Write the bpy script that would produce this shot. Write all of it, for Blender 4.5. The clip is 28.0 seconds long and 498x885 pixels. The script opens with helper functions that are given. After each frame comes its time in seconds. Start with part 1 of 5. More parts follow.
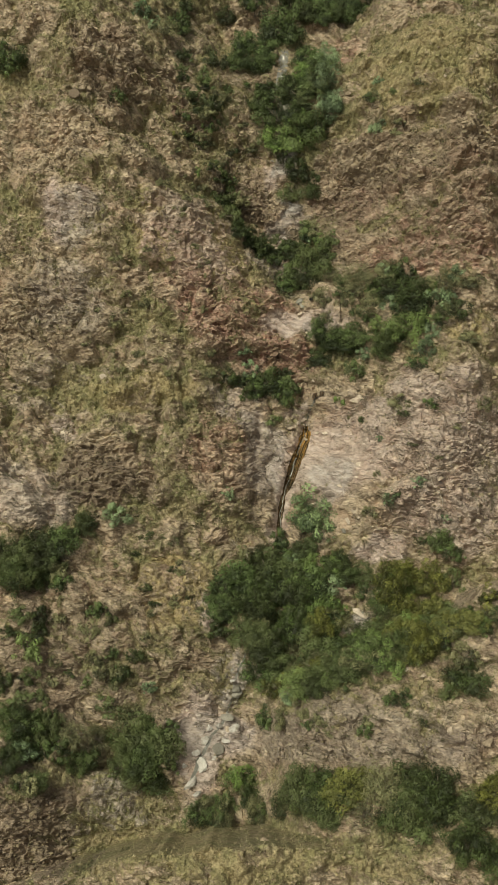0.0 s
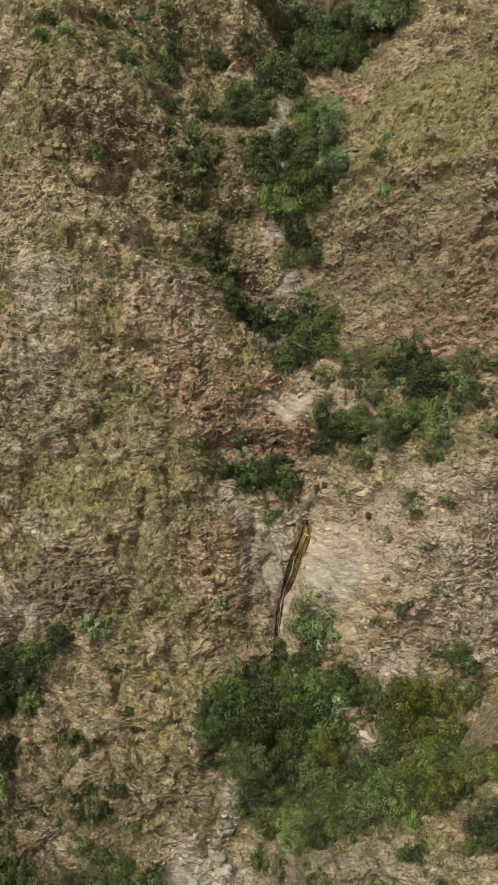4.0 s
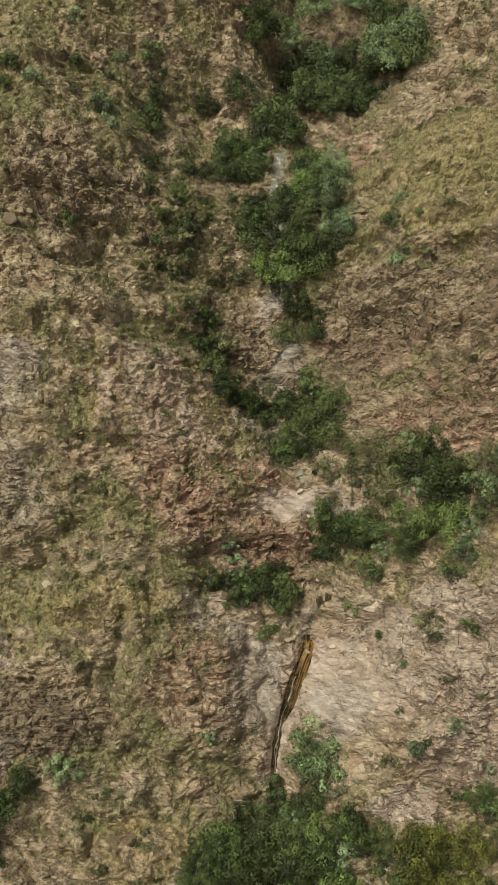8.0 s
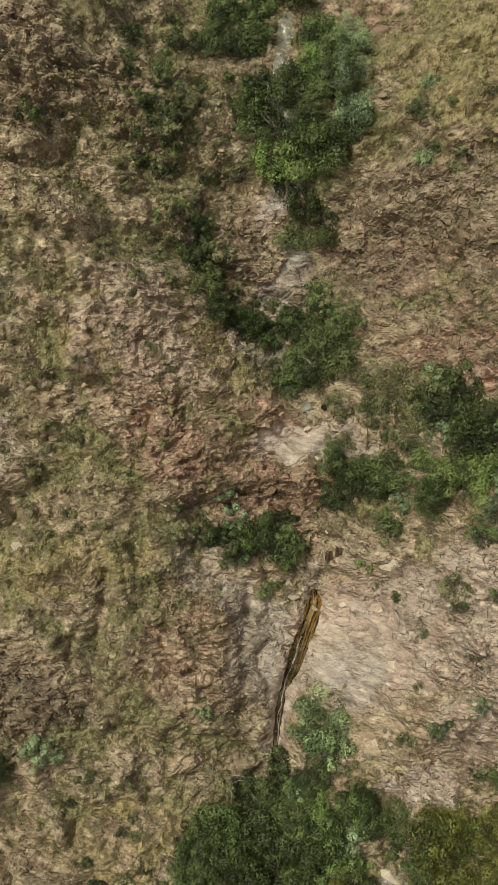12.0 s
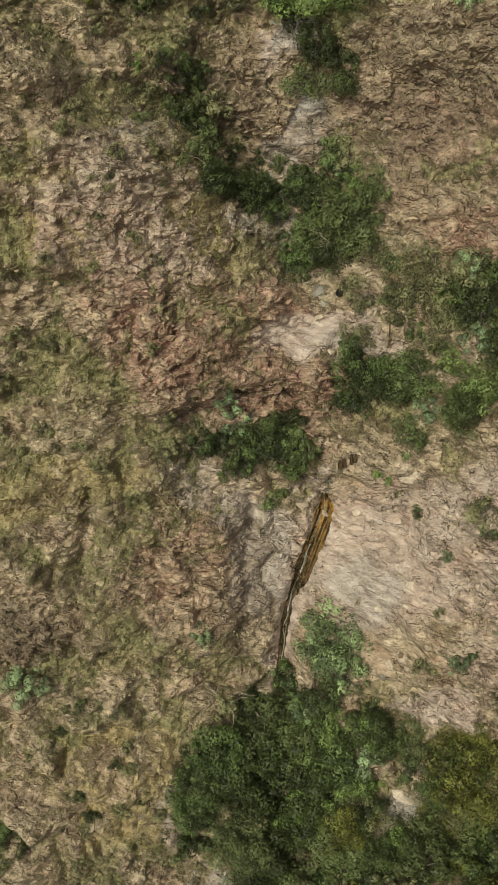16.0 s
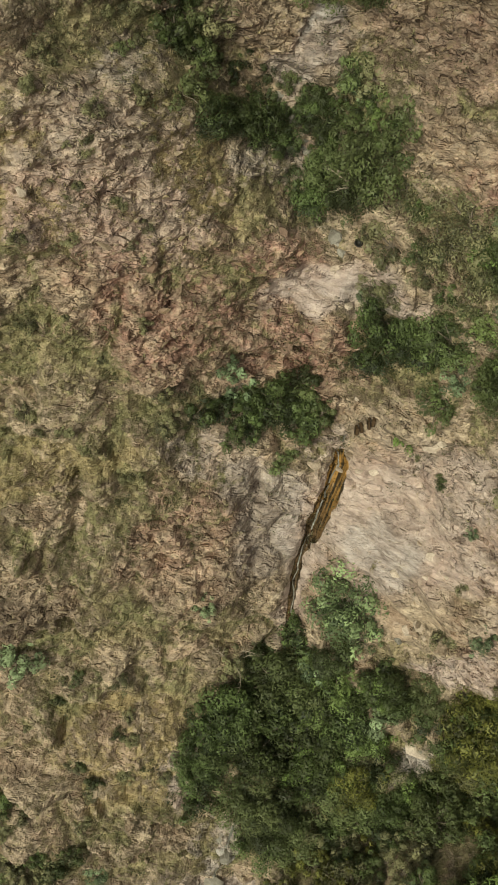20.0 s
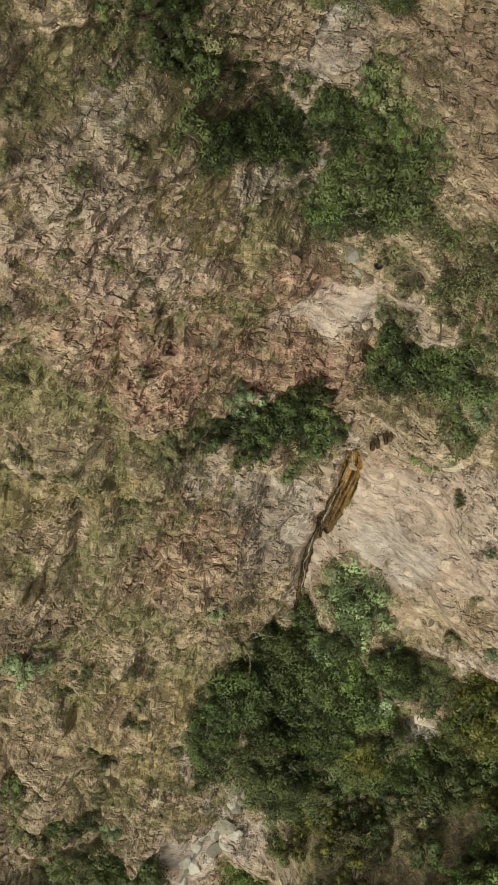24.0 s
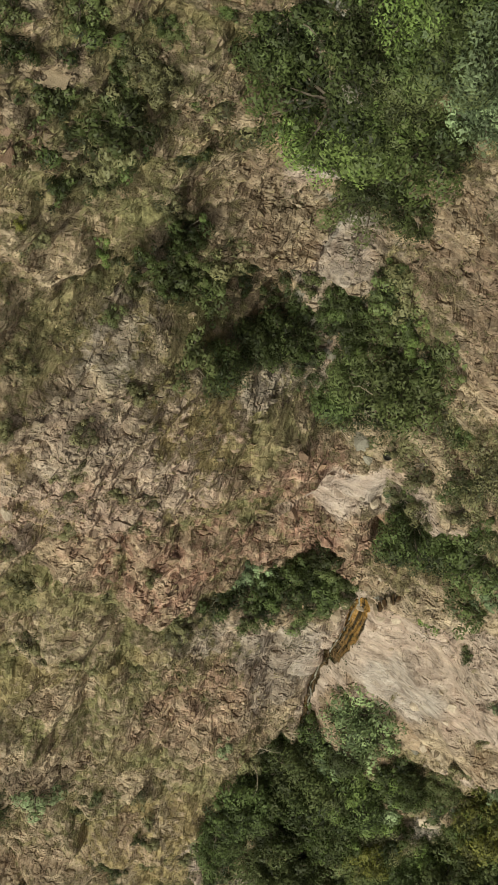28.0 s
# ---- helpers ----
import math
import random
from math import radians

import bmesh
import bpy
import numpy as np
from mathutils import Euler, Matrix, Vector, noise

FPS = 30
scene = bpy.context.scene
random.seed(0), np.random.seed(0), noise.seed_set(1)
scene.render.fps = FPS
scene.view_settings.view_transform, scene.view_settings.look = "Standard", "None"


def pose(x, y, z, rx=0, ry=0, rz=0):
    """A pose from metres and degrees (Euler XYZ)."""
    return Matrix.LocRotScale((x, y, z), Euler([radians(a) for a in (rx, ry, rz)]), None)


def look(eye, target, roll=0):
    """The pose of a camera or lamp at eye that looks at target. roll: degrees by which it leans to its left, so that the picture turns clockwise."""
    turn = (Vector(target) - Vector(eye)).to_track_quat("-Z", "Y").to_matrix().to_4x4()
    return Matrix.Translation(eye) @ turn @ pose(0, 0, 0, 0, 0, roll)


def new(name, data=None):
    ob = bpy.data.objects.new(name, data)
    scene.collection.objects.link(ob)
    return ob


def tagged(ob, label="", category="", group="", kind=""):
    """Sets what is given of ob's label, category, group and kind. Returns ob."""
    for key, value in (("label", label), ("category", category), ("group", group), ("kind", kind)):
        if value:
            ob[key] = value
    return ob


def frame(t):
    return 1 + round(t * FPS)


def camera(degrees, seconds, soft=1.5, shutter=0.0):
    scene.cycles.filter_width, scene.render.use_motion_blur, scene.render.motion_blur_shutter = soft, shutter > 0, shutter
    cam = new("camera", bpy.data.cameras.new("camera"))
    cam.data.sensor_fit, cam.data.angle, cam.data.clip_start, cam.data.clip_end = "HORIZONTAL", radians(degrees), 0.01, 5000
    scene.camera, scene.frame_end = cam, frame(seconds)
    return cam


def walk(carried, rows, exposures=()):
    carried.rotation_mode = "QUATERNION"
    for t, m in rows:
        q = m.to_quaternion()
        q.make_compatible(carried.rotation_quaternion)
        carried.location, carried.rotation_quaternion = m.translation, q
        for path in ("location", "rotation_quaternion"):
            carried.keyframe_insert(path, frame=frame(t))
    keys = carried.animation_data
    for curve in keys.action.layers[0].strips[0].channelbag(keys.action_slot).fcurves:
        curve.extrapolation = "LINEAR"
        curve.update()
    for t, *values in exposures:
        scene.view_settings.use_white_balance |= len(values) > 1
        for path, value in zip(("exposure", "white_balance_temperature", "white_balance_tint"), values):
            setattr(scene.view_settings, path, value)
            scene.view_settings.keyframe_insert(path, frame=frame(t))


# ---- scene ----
cam = camera(22.5, 28.0)
METRES, EYE, TILT, LEAN, TURN = 100.0, 80.0, -33.3, 0.0, 0.0
ROWS = [
    (0.0, 0.0, 0.0, 0.0, 0.0, 0.0, -0.0),
    (0.5, 0.0001, 0.0137, 0.0083, -0.02, 0.05, 0.0),
    (1.0, 0.0003, 0.0274, 0.017, -0.05, 0.09, 0.0),
    (1.5, 0.0012, 0.0418, 0.0264, -0.05, 0.1, -0.01),
    (2.0, 0.0016, 0.0552, 0.0348, -0.05, 0.14, -0.01),
    (2.5, 0.0023, 0.0698, 0.0441, -0.04, 0.16, 0.0),
    (3.0, 0.0027, 0.0844, 0.053, -0.05, 0.19, -0.01),
    (3.5, 0.0034, 0.0991, 0.0616, -0.04, 0.25, 0.0),
    (5.5, 0.0024, 0.1581, 0.0989, -0.26, 0.35, -0.02),
    (6.0, 0.0031, 0.1733, 0.1088, -0.25, 0.36, -0.02),
    (6.5, 0.0035, 0.1887, 0.1184, -0.27, 0.4, -0.01),
    (7.0, 0.0035, 0.205, 0.1285, -0.31, 0.43, -0.01),
    (7.5, 0.0043, 0.2204, 0.1376, -0.3, 0.41, 0.01),
    (8.0, 0.0049, 0.2353, 0.147, -0.3, 0.03, 0.02),
    (8.5, 0.0053, 0.2505, 0.1569, -0.3, -0.65, 0.03),
    (9.0, 0.0059, 0.2658, 0.1665, -0.27, -1.66, 0.05),
    (9.5, 0.0061, 0.2812, 0.1767, -0.26, -2.76, 0.05),
    (10.0, 0.0067, 0.2966, 0.1867, -0.23, -3.85, 0.07),
    (10.5, 0.0071, 0.3121, 0.1967, -0.22, -4.95, 0.07),
    (11.0, 0.0073, 0.3274, 0.2066, -0.2, -6.13, 0.08),
    (11.5, 0.0077, 0.3424, 0.2173, -0.17, -7.57, 0.1),
    (12.0, 0.0087, 0.3577, 0.2275, -0.09, -9.27, 0.11),
    (12.5, 0.0094, 0.3731, 0.2377, -0.02, -10.99, 0.13),
    (14.5, 0.0078, 0.4359, 0.2808, -0.14, -18.09, 0.19),
    (15.0, 0.0087, 0.4515, 0.2912, -0.08, -19.83, 0.23),
    (15.5, 0.009, 0.4669, 0.3012, -0.04, -21.54, 0.27),
    (16.0, 0.0092, 0.4824, 0.3114, -0.02, -23.26, 0.3),
    (16.5, 0.0097, 0.4976, 0.3213, 0.04, -24.96, 0.34),
    (17.0, 0.0102, 0.5127, 0.3313, 0.09, -26.64, 0.4),
    (17.5, 0.0106, 0.5277, 0.3411, 0.13, -28.32, 0.46),
    (18.0, 0.0106, 0.5421, 0.3506, 0.14, -29.91, 0.5),
    (18.5, 0.0108, 0.5572, 0.3607, 0.16, -31.61, 0.56),
    (19.0, 0.0111, 0.5724, 0.371, 0.21, -33.32, 0.6),
    (19.5, 0.0112, 0.5876, 0.3811, 0.23, -35.02, 0.65),
    (20.0, 0.0115, 0.6029, 0.3914, 0.27, -36.73, 0.71),
    (20.5, 0.0116, 0.6183, 0.4017, 0.3, -38.45, 0.76),
    (21.0, 0.0117, 0.6326, 0.4114, 0.31, -40.06, 0.82),
    (21.5, 0.0119, 0.6481, 0.4218, 0.34, -41.78, 0.89),
    (23.5, 0.0112, 0.7125, 0.4647, 0.29, -48.91, 1.05),
    (24.0, 0.0111, 0.728, 0.475, 0.3, -50.59, 1.12),
    (24.5, 0.011, 0.7433, 0.4854, 0.32, -52.29, 1.17),
    (25.0, 0.0109, 0.7581, 0.4953, 0.32, -53.99, 1.22),
    (25.5, 0.0107, 0.7724, 0.5048, 0.32, -55.42, 1.26),
    (26.0, 0.0106, 0.786, 0.5138, 0.3, -56.32, 1.31),
    (26.5, 0.0104, 0.7993, 0.5226, 0.25, -56.7, 1.31),
    (27.0, 0.0103, 0.8121, 0.5314, 0.24, -56.67, 1.32),
    (27.5, 0.0106, 0.8246, 0.5401, 0.23, -56.6, 1.34),
    (28.0, 0.0106, 0.8361, 0.5478, 0.22, -56.57, 1.36),
]
walk(cam, [(t, pose(0, 0, EYE, TILT, LEAN, TURN) @ pose(METRES * x, METRES * y, METRES * z, 90 + pitch, roll, yaw)) for t, x, y, z, yaw, pitch, roll in ROWS])

# ---- light: a bright overcast sky with a veiled sun ----
world = bpy.data.worlds.new("overcast_sky")
world.use_nodes = True
scene.world = world
wn, wl = world.node_tree.nodes, world.node_tree.links
sky = wn.new("ShaderNodeTexSky")
sky.sky_type = "NISHITA"
sky.sun_disc = False
sky.sun_elevation, sky.sun_rotation = radians(56), radians(215)
sky.air_density, sky.dust_density, sky.ozone_density = 1.0, 6.0, 1.0
veil = wn.new("ShaderNodeHueSaturation")
veil.inputs["Saturation"].default_value = 0.2
wl.new(sky.outputs["Color"], veil.inputs["Color"])
wl.new(veil.outputs["Color"], wn["Background"].inputs["Color"])
wn["Background"].inputs["Strength"].default_value = 0.056
sun = new("sun", bpy.data.lights.new("sun", "SUN"))
sun.data.energy, sun.data.angle, sun.data.color = 3.5, radians(22), (0.985, 0.955, 0.735)
sun.matrix_world = look((0, 0, 0), (math.sin(radians(35)) * math.cos(radians(56)), math.cos(radians(35)) * math.cos(radians(56)), -math.sin(radians(56))))
scene.view_settings.exposure = 0.0

# ---- materials ----
class Nodes:
    """A short way to write a node material."""

    def __init__(self, name, roughness=0.9):
        self.m = bpy.data.materials.new(name)
        self.m.use_nodes = True
        self.t = self.m.node_tree
        self.bsdf = self.t.nodes["Principled BSDF"]
        self.bsdf.inputs["Roughness"].default_value = roughness
        self.bsdf.inputs["Specular IOR Level"].default_value = 0.25
        self.place = self.t.nodes.new("ShaderNodeTexCoord").outputs["Object"]

    def link(self, value, socket):
        if isinstance(value, (int, float)):
            socket.default_value = value
        elif isinstance(value, tuple):
            socket.default_value = (*value, 1.0)[:4] if len(socket.default_value) == 4 else value
        else:
            self.t.links.new(value, socket)

    def noise(self, scale, detail=4.0, rough=0.6, stretch=None, turn=(0.15, 0.2, 0.1), twist=0.0):
        n = self.t.nodes.new("ShaderNodeTexNoise")
        n.inputs["Distortion"].default_value = twist
        n.inputs["Scale"].default_value, n.inputs["Detail"].default_value, n.inputs["Roughness"].default_value = scale, detail, rough
        self.link(self.stretched(stretch, turn) if stretch else self.place, n.inputs["Vector"])
        return n.outputs["Fac"]

    def stretched(self, stretch, turn=(0.15, 0.2, 0.1), dip=0.2):
        """Places in the frame of the slope (across, up, out), with its beds dipping to the right, drawn out by the stretch."""
        lie = self.t.nodes.new("ShaderNodeMapping")
        lie.inputs["Rotation"].default_value = (-radians(43), 0.0, dip)
        self.link(self.place, lie.inputs["Vector"])
        mp = self.t.nodes.new("ShaderNodeMapping")
        mp.inputs["Scale"].default_value = (stretch[0], stretch[2], stretch[1])
        mp.inputs["Rotation"].default_value = turn
        self.link(lie.outputs["Vector"], mp.inputs["Vector"])
        return mp.outputs["Vector"]

    def cells(self, scale, stretch=None, feature="F1", out="Color"):
        n = self.t.nodes.new("ShaderNodeTexVoronoi")
        n.feature = feature
        n.inputs["Scale"].default_value = scale
        self.link(self.stretched(stretch) if stretch else self.place, n.inputs["Vector"])
        return n.outputs[out]

    def span(self, value, a, b, lo=0.0, hi=1.0):
        n = self.t.nodes.new("ShaderNodeMapRange")
        n.interpolation_type = "SMOOTHSTEP"
        for socket, v in zip(n.inputs[:5], (value, a, b, lo, hi)):
            self.link(v, socket)
        return n.outputs[0]

    def maths(self, op, a, b=0.0):
        n = self.t.nodes.new("ShaderNodeMath")
        n.operation = op
        self.link(a, n.inputs[0]), self.link(b, n.inputs[1])
        return n.outputs[0]

    def mix(self, fac, a, b, blend="MIX"):
        n = self.t.nodes.new("ShaderNodeMix")
        n.data_type, n.blend_type = "RGBA", blend
        self.link(fac, n.inputs[0]), self.link(a, n.inputs[6]), self.link(b, n.inputs[7])
        return n.outputs[2]

    def attribute(self, name):
        n = self.t.nodes.new("ShaderNodeAttribute")
        n.attribute_name = name
        split = self.t.nodes.new("ShaderNodeSeparateColor")
        self.link(n.outputs["Color"], split.inputs[0])
        return split.outputs[0], split.outputs[1], split.outputs[2], n.outputs["Alpha"]

    def chance(self):
        return self.t.nodes.new("ShaderNodeObjectInfo").outputs["Random"]

    def island(self):
        return self.t.nodes.new("ShaderNodeNewGeometry").outputs["Random Per Island"]

    def bump(self, height, strength, distance):
        n = self.t.nodes.new("ShaderNodeBump")
        n.inputs["Strength"].default_value, n.inputs["Distance"].default_value = strength, distance
        self.link(height, n.inputs["Height"])
        self.link(n.outputs[0], self.bsdf.inputs["Normal"])

    def done(self, colour, roughness=None):
        self.link(colour, self.bsdf.inputs["Base Color"])
        if roughness is not None:
            self.link(roughness, self.bsdf.inputs["Roughness"])
        return self.m


def rock_colour(n):
    """Layered brown rock, redder or paler by patch, with the attributes cover and stain of its mesh."""
    grass, pale, red, grey = n.attribute("cover")
    tan, wet, dark, _ = n.attribute("stain_and_shade")
    coarse, fine = n.noise(0.5, 6), n.noise(3.2, 6, 0.75)
    red = n.maths("MULTIPLY", red, n.span(n.noise(0.9, 6, 0.7), 0.38, 0.6, 0.15, 1.0))
    band = n.noise(1.2, 7, 0.72, (0.75, 0.8, 1.5), twist=0.3)
    rock = n.mix(n.span(band, 0.32, 0.68), (0.17, 0.13, 0.088), (0.52, 0.425, 0.3))
    rock = n.mix(n.span(coarse, 0.42, 0.66, 0, 0.55), rock, (0.3, 0.205, 0.14))
    rock = n.mix(red, rock, n.mix(n.span(band, 0.3, 0.7), (0.17, 0.093, 0.07), (0.46, 0.275, 0.21)))
    vein = n.noise(1.5, 7, 0.66, (0.55, 0.6, 1.6), twist=0.3)
    bleached = n.mix(n.span(vein, 0.36, 0.6), (0.31, 0.248, 0.21), (0.46, 0.38, 0.328))
    rock = n.mix(pale, rock, n.mix(n.span(coarse, 0.42, 0.66, 0, 0.7), bleached, (0.4, 0.295, 0.24)))
    slate = n.noise(1.8, 7, 0.7, (0.6, 0.6, 1.8), twist=0.5)
    rock = n.mix(grey, rock, n.mix(n.span(slate, 0.35, 0.65), (0.2, 0.178, 0.16), (0.46, 0.43, 0.39)))
    # dark crag rock, and shade under overhangs put into the same colour
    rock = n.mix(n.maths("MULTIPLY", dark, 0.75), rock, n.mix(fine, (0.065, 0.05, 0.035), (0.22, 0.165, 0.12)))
    line = n.noise(1.7, 4, 0.6, (0.75, 0.8, 1.5), twist=0.3)
    rock = n.mix(n.span(line, 0.44, 0.34, 0, 0.34), rock, (0.06, 0.042, 0.028))
    rock = n.mix(n.span(line, 0.54, 0.64, 0, 0.4), rock, n.mix(0.5, rock, (0.66, 0.55, 0.42)))
    return rock, grass, tan, wet, fine, pale


def ledges(n):
    """Stepped edges of thin strata, for the relief, in metres."""
    coarse = n.span(n.noise(1.1, 3, 0.6, (0.8, 0.85, 1.4), twist=0.25), 0.45, 0.55)
    thin = n.span(n.noise(2.6, 3, 0.6, (0.8, 0.85, 1.4), (0.05, 0.12, 0.4), twist=0.25), 0.44, 0.56)
    return n.maths("ADD", n.maths("MULTIPLY", coarse, 0.12), n.maths("MULTIPLY", thin, 0.035))


def hillside_material():
    n = Nodes("hillside", 0.92)
    rock, grass, tan, wet, fine, pale = rock_colour(n)
    speck = n.noise(13.0, 4, 0.75)
    chip = n.t.nodes.new("ShaderNodeSeparateColor")
    n.link(n.cells(3.4, (0.75, 0.8, 1.9)), chip.inputs[0])
    run = n.t.nodes.new("ShaderNodeAttribute")
    run.attribute_name = "flow"
    place = n.t.nodes.new("ShaderNodeSeparateXYZ")
    n.link(run.outputs["Vector"], place.inputs[0])
    coarse = n.span(place.outputs[2], 0.2, 0.8, 1.0, 0.5)
    lie = n.t.nodes.new("ShaderNodeCombineXYZ")
    side = n.t.nodes.new("ShaderNodeSeparateXYZ")
    n.link(n.place, side.inputs[0])
    n.link(n.maths("MULTIPLY", run.outputs["Alpha"], 1.3), lie.inputs[0]), n.link(n.maths("MULTIPLY", side.outputs[0], 0.4), lie.inputs[1])
    seam = n.t.nodes.new("ShaderNodeTexNoise")
    seam.inputs["Scale"].default_value, seam.inputs["Detail"].default_value, seam.inputs["Roughness"].default_value = 1.0, 6.0, 0.7
    n.link(lie.outputs[0], seam.inputs["Vector"])
    flat = n.span(place.outputs[2], 0.3, 0.7)
    rock = n.mix(n.maths("MULTIPLY", flat, n.span(seam.outputs["Fac"], 0.5, 0.36, 0.0, 0.6)), rock, n.mix(0.5, rock, (0.13, 0.09, 0.06)))
    rock = n.mix(n.maths("MULTIPLY", flat, n.span(seam.outputs["Fac"], 0.54, 0.7, 0.0, 0.4)), rock, (0.55, 0.47, 0.41))
    crack = n.noise(0.8, 3, 0.6, (0.5, 0.5, 1.5), (0.1, 0.6, 0.3))
    rock = n.mix(n.maths("MULTIPLY", flat, n.span(n.maths("ABSOLUTE", n.maths("SUBTRACT", crack, 0.5)), 0.0, 0.015, 0.35, 0.0)), rock, (0.1, 0.075, 0.05))
    rock = n.mix(n.maths("MULTIPLY", coarse, 0.3), rock, n.mix(chip.outputs[0], (0.15, 0.15, 0.15), (0.9, 0.88, 0.84)), "OVERLAY")
    dry = n.mix(n.span(fine, 0.3, 0.7), (0.135, 0.11, 0.06), (0.41, 0.343, 0.195))
    green = n.mix(n.span(fine, 0.3, 0.7), (0.08, 0.083, 0.036), (0.26, 0.25, 0.115))
    turf = n.mix(n.span(n.noise(0.45, 7, 0.7), 0.4, 0.6, 0, 0.85), dry, green)
    turf = n.mix(tan, turf, n.mix(n.span(fine, 0.3, 0.7), (0.24, 0.17, 0.075), (0.52, 0.4, 0.2)))
    edge = n.maths("ADD", n.maths("MULTIPLY", grass, 0.75), n.maths("MULTIPLY", n.maths("SUBTRACT", n.noise(2.2, 8, 0.8), 0.5), 2.4))
    edge = n.maths("SUBTRACT", edge, n.maths("MULTIPLY", pale, 0.3))
    colour = n.mix(n.span(edge, 0.28, 0.6), rock, turf)
    colour = n.mix(n.maths("MULTIPLY", coarse, n.span(speck, 0.52, 0.75, 0, 0.48)), colour, n.mix(0.75, colour, (0.02, 0.017, 0.01)))
    colour = n.mix(n.span(speck, 0.48, 0.3, 0, 0.45), colour, n.mix(0.5, colour, (0.62, 0.54, 0.38)))
    wetness = n.span(wet, 0.35, 0.65)
    along = n.t.nodes.new("ShaderNodeMapping")
    along.inputs["Scale"].default_value = (7.0, 0.5, 1.0)
    n.link(run.outputs["Vector"], along.inputs["Vector"])
    streak = n.t.nodes.new("ShaderNodeTexNoise")
    streak.inputs["Scale"].default_value, streak.inputs["Detail"].default_value = 1.2, 4.0
    n.link(along.outputs[0], streak.inputs["Vector"])
    algae = n.mix(n.span(place.outputs[1], 1.0, 6.5), (0.34, 0.19, 0.05), (0.11, 0.07, 0.035))
    colour = n.mix(wetness, colour, n.mix(n.span(streak.outputs["Fac"], 0.4, 0.62), (0.035, 0.026, 0.014), algae))
    grain = n.maths("ADD", n.maths("MULTIPLY", fine, 0.05), n.maths("MULTIPLY", speck, 0.015))
    step = n.maths("MULTIPLY", ledges(n), n.span(edge, 0.2, 0.7, 1.0, 0.35))
    n.bump(n.maths("MULTIPLY", coarse, n.maths("ADD", grain, step)), 1.0, 1.0)
    return n.done(colour, n.span(wetness, 0, 1, 0.95, 0.22))


def rubble_material():
    n = Nodes("rubble", 0.92)
    rock, grass, tan, wet, fine, pale = rock_colour(n)
    rock = n.mix(0.42, rock, n.mix(n.island(), (0.3, 0.295, 0.29), (0.72, 0.71, 0.69)), "OVERLAY")
    speck = n.noise(16.0, 4, 0.75)
    lichen = n.noise(2.4, 7, 0.8)
    rock = n.mix(n.span(lichen, 0.5, 0.68, 0, 0.75), rock, n.mix(fine, (0.14, 0.12, 0.05), (0.36, 0.31, 0.16)))
    rock = n.mix(n.span(speck, 0.5, 0.72, 0, 0.6), rock, (0.065, 0.055, 0.03))
    n.bump(speck, 0.9, 0.06)
    turf = n.mix(n.span(fine, 0.3, 0.7), (0.1, 0.095, 0.035), (0.33, 0.29, 0.13))
    rock = n.mix(n.maths("MULTIPLY", n.span(n.noise(1.7, 6, 0.75), 0.4, 0.62), n.span(grass, 0.2, 0.8, 0.25, 0.9)), rock, turf)
    return n.done(rock)


def stone_material(name, low, high):
    n = Nodes(name, 0.9)
    fine, speck = n.noise(2.2, 6, 0.7), n.noise(12.0, 4, 0.7)
    tone = n.mix(n.chance(), low, high)
    colour = n.mix(n.span(fine, 0.3, 0.7), n.mix(0.45, tone, (0.08, 0.06, 0.04)), tone)
    colour = n.mix(n.span(speck, 0.55, 0.75, 0, 0.5), colour, (0.07, 0.06, 0.035))
    n.bump(n.maths("ADD", fine, n.maths("MULTIPLY", speck, 0.4)), 0.8, 0.08)
    return n.done(colour)


def leaf_material(name, dark, light):
    n = Nodes(name, 0.55)
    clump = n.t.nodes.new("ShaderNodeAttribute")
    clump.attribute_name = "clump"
    tone_and_shade = clump.outputs["Fac"]
    # lowest values paint shade inside the crown; the rest vary at random
    colour = n.mix(n.span(tone_and_shade, 0.05, 0.8), n.mix(0.3, dark, (0.02, 0.02, 0.01)), light)
    colour = n.mix(n.span(tone_and_shade, 0.75, 1.0, 0.0, 0.7), colour, tuple(1.4 * c for c in light))
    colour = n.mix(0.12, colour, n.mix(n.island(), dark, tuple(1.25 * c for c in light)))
    whole = n.chance()
    colour = n.mix(n.span(whole, 0.0, 0.5, 0.55, 0.0), colour, n.mix(0.5, dark, (0.06, 0.058, 0.026)))
    colour = n.mix(n.span(whole, 0.6, 1.0, 0.0, 0.6), colour, n.mix(0.4, light, (0.25, 0.26, 0.12)))
    return n.done(colour)


def water_material():
    n = Nodes("shallow_water", 0.12)
    foam = n.noise(3.5, 6, 0.7)
    n.bsdf.inputs["Specular Tint"].default_value = (0.9, 0.85, 0.75, 1)
    n.bump(n.noise(9.0, 3), 0.5, 0.03)
    n.bsdf.inputs["Specular IOR Level"].default_value = 0.5
    return n.done(n.mix(n.span(foam, 0.5, 0.75), (0.17, 0.165, 0.14), (0.5, 0.5, 0.45)), n.span(foam, 0.45, 0.68, 0.08, 0.5))


def plain_material(name, colour, roughness):
    n = Nodes(name, roughness)
    f = n.noise(8.0, 4)
    return n.done(n.mix(n.span(f, 0.3, 0.7, 0, 0.5), colour, tuple(0.5 * c for c in colour)))


def bark_material():
    n = Nodes("bark", 0.9)
    f = n.noise(9.0, 5, 0.7, (1, 1, 0.25))
    n.bump(f, 0.5, 0.02)
    return n.done(n.mix(f, (0.07, 0.055, 0.04), (0.26, 0.22, 0.17)))


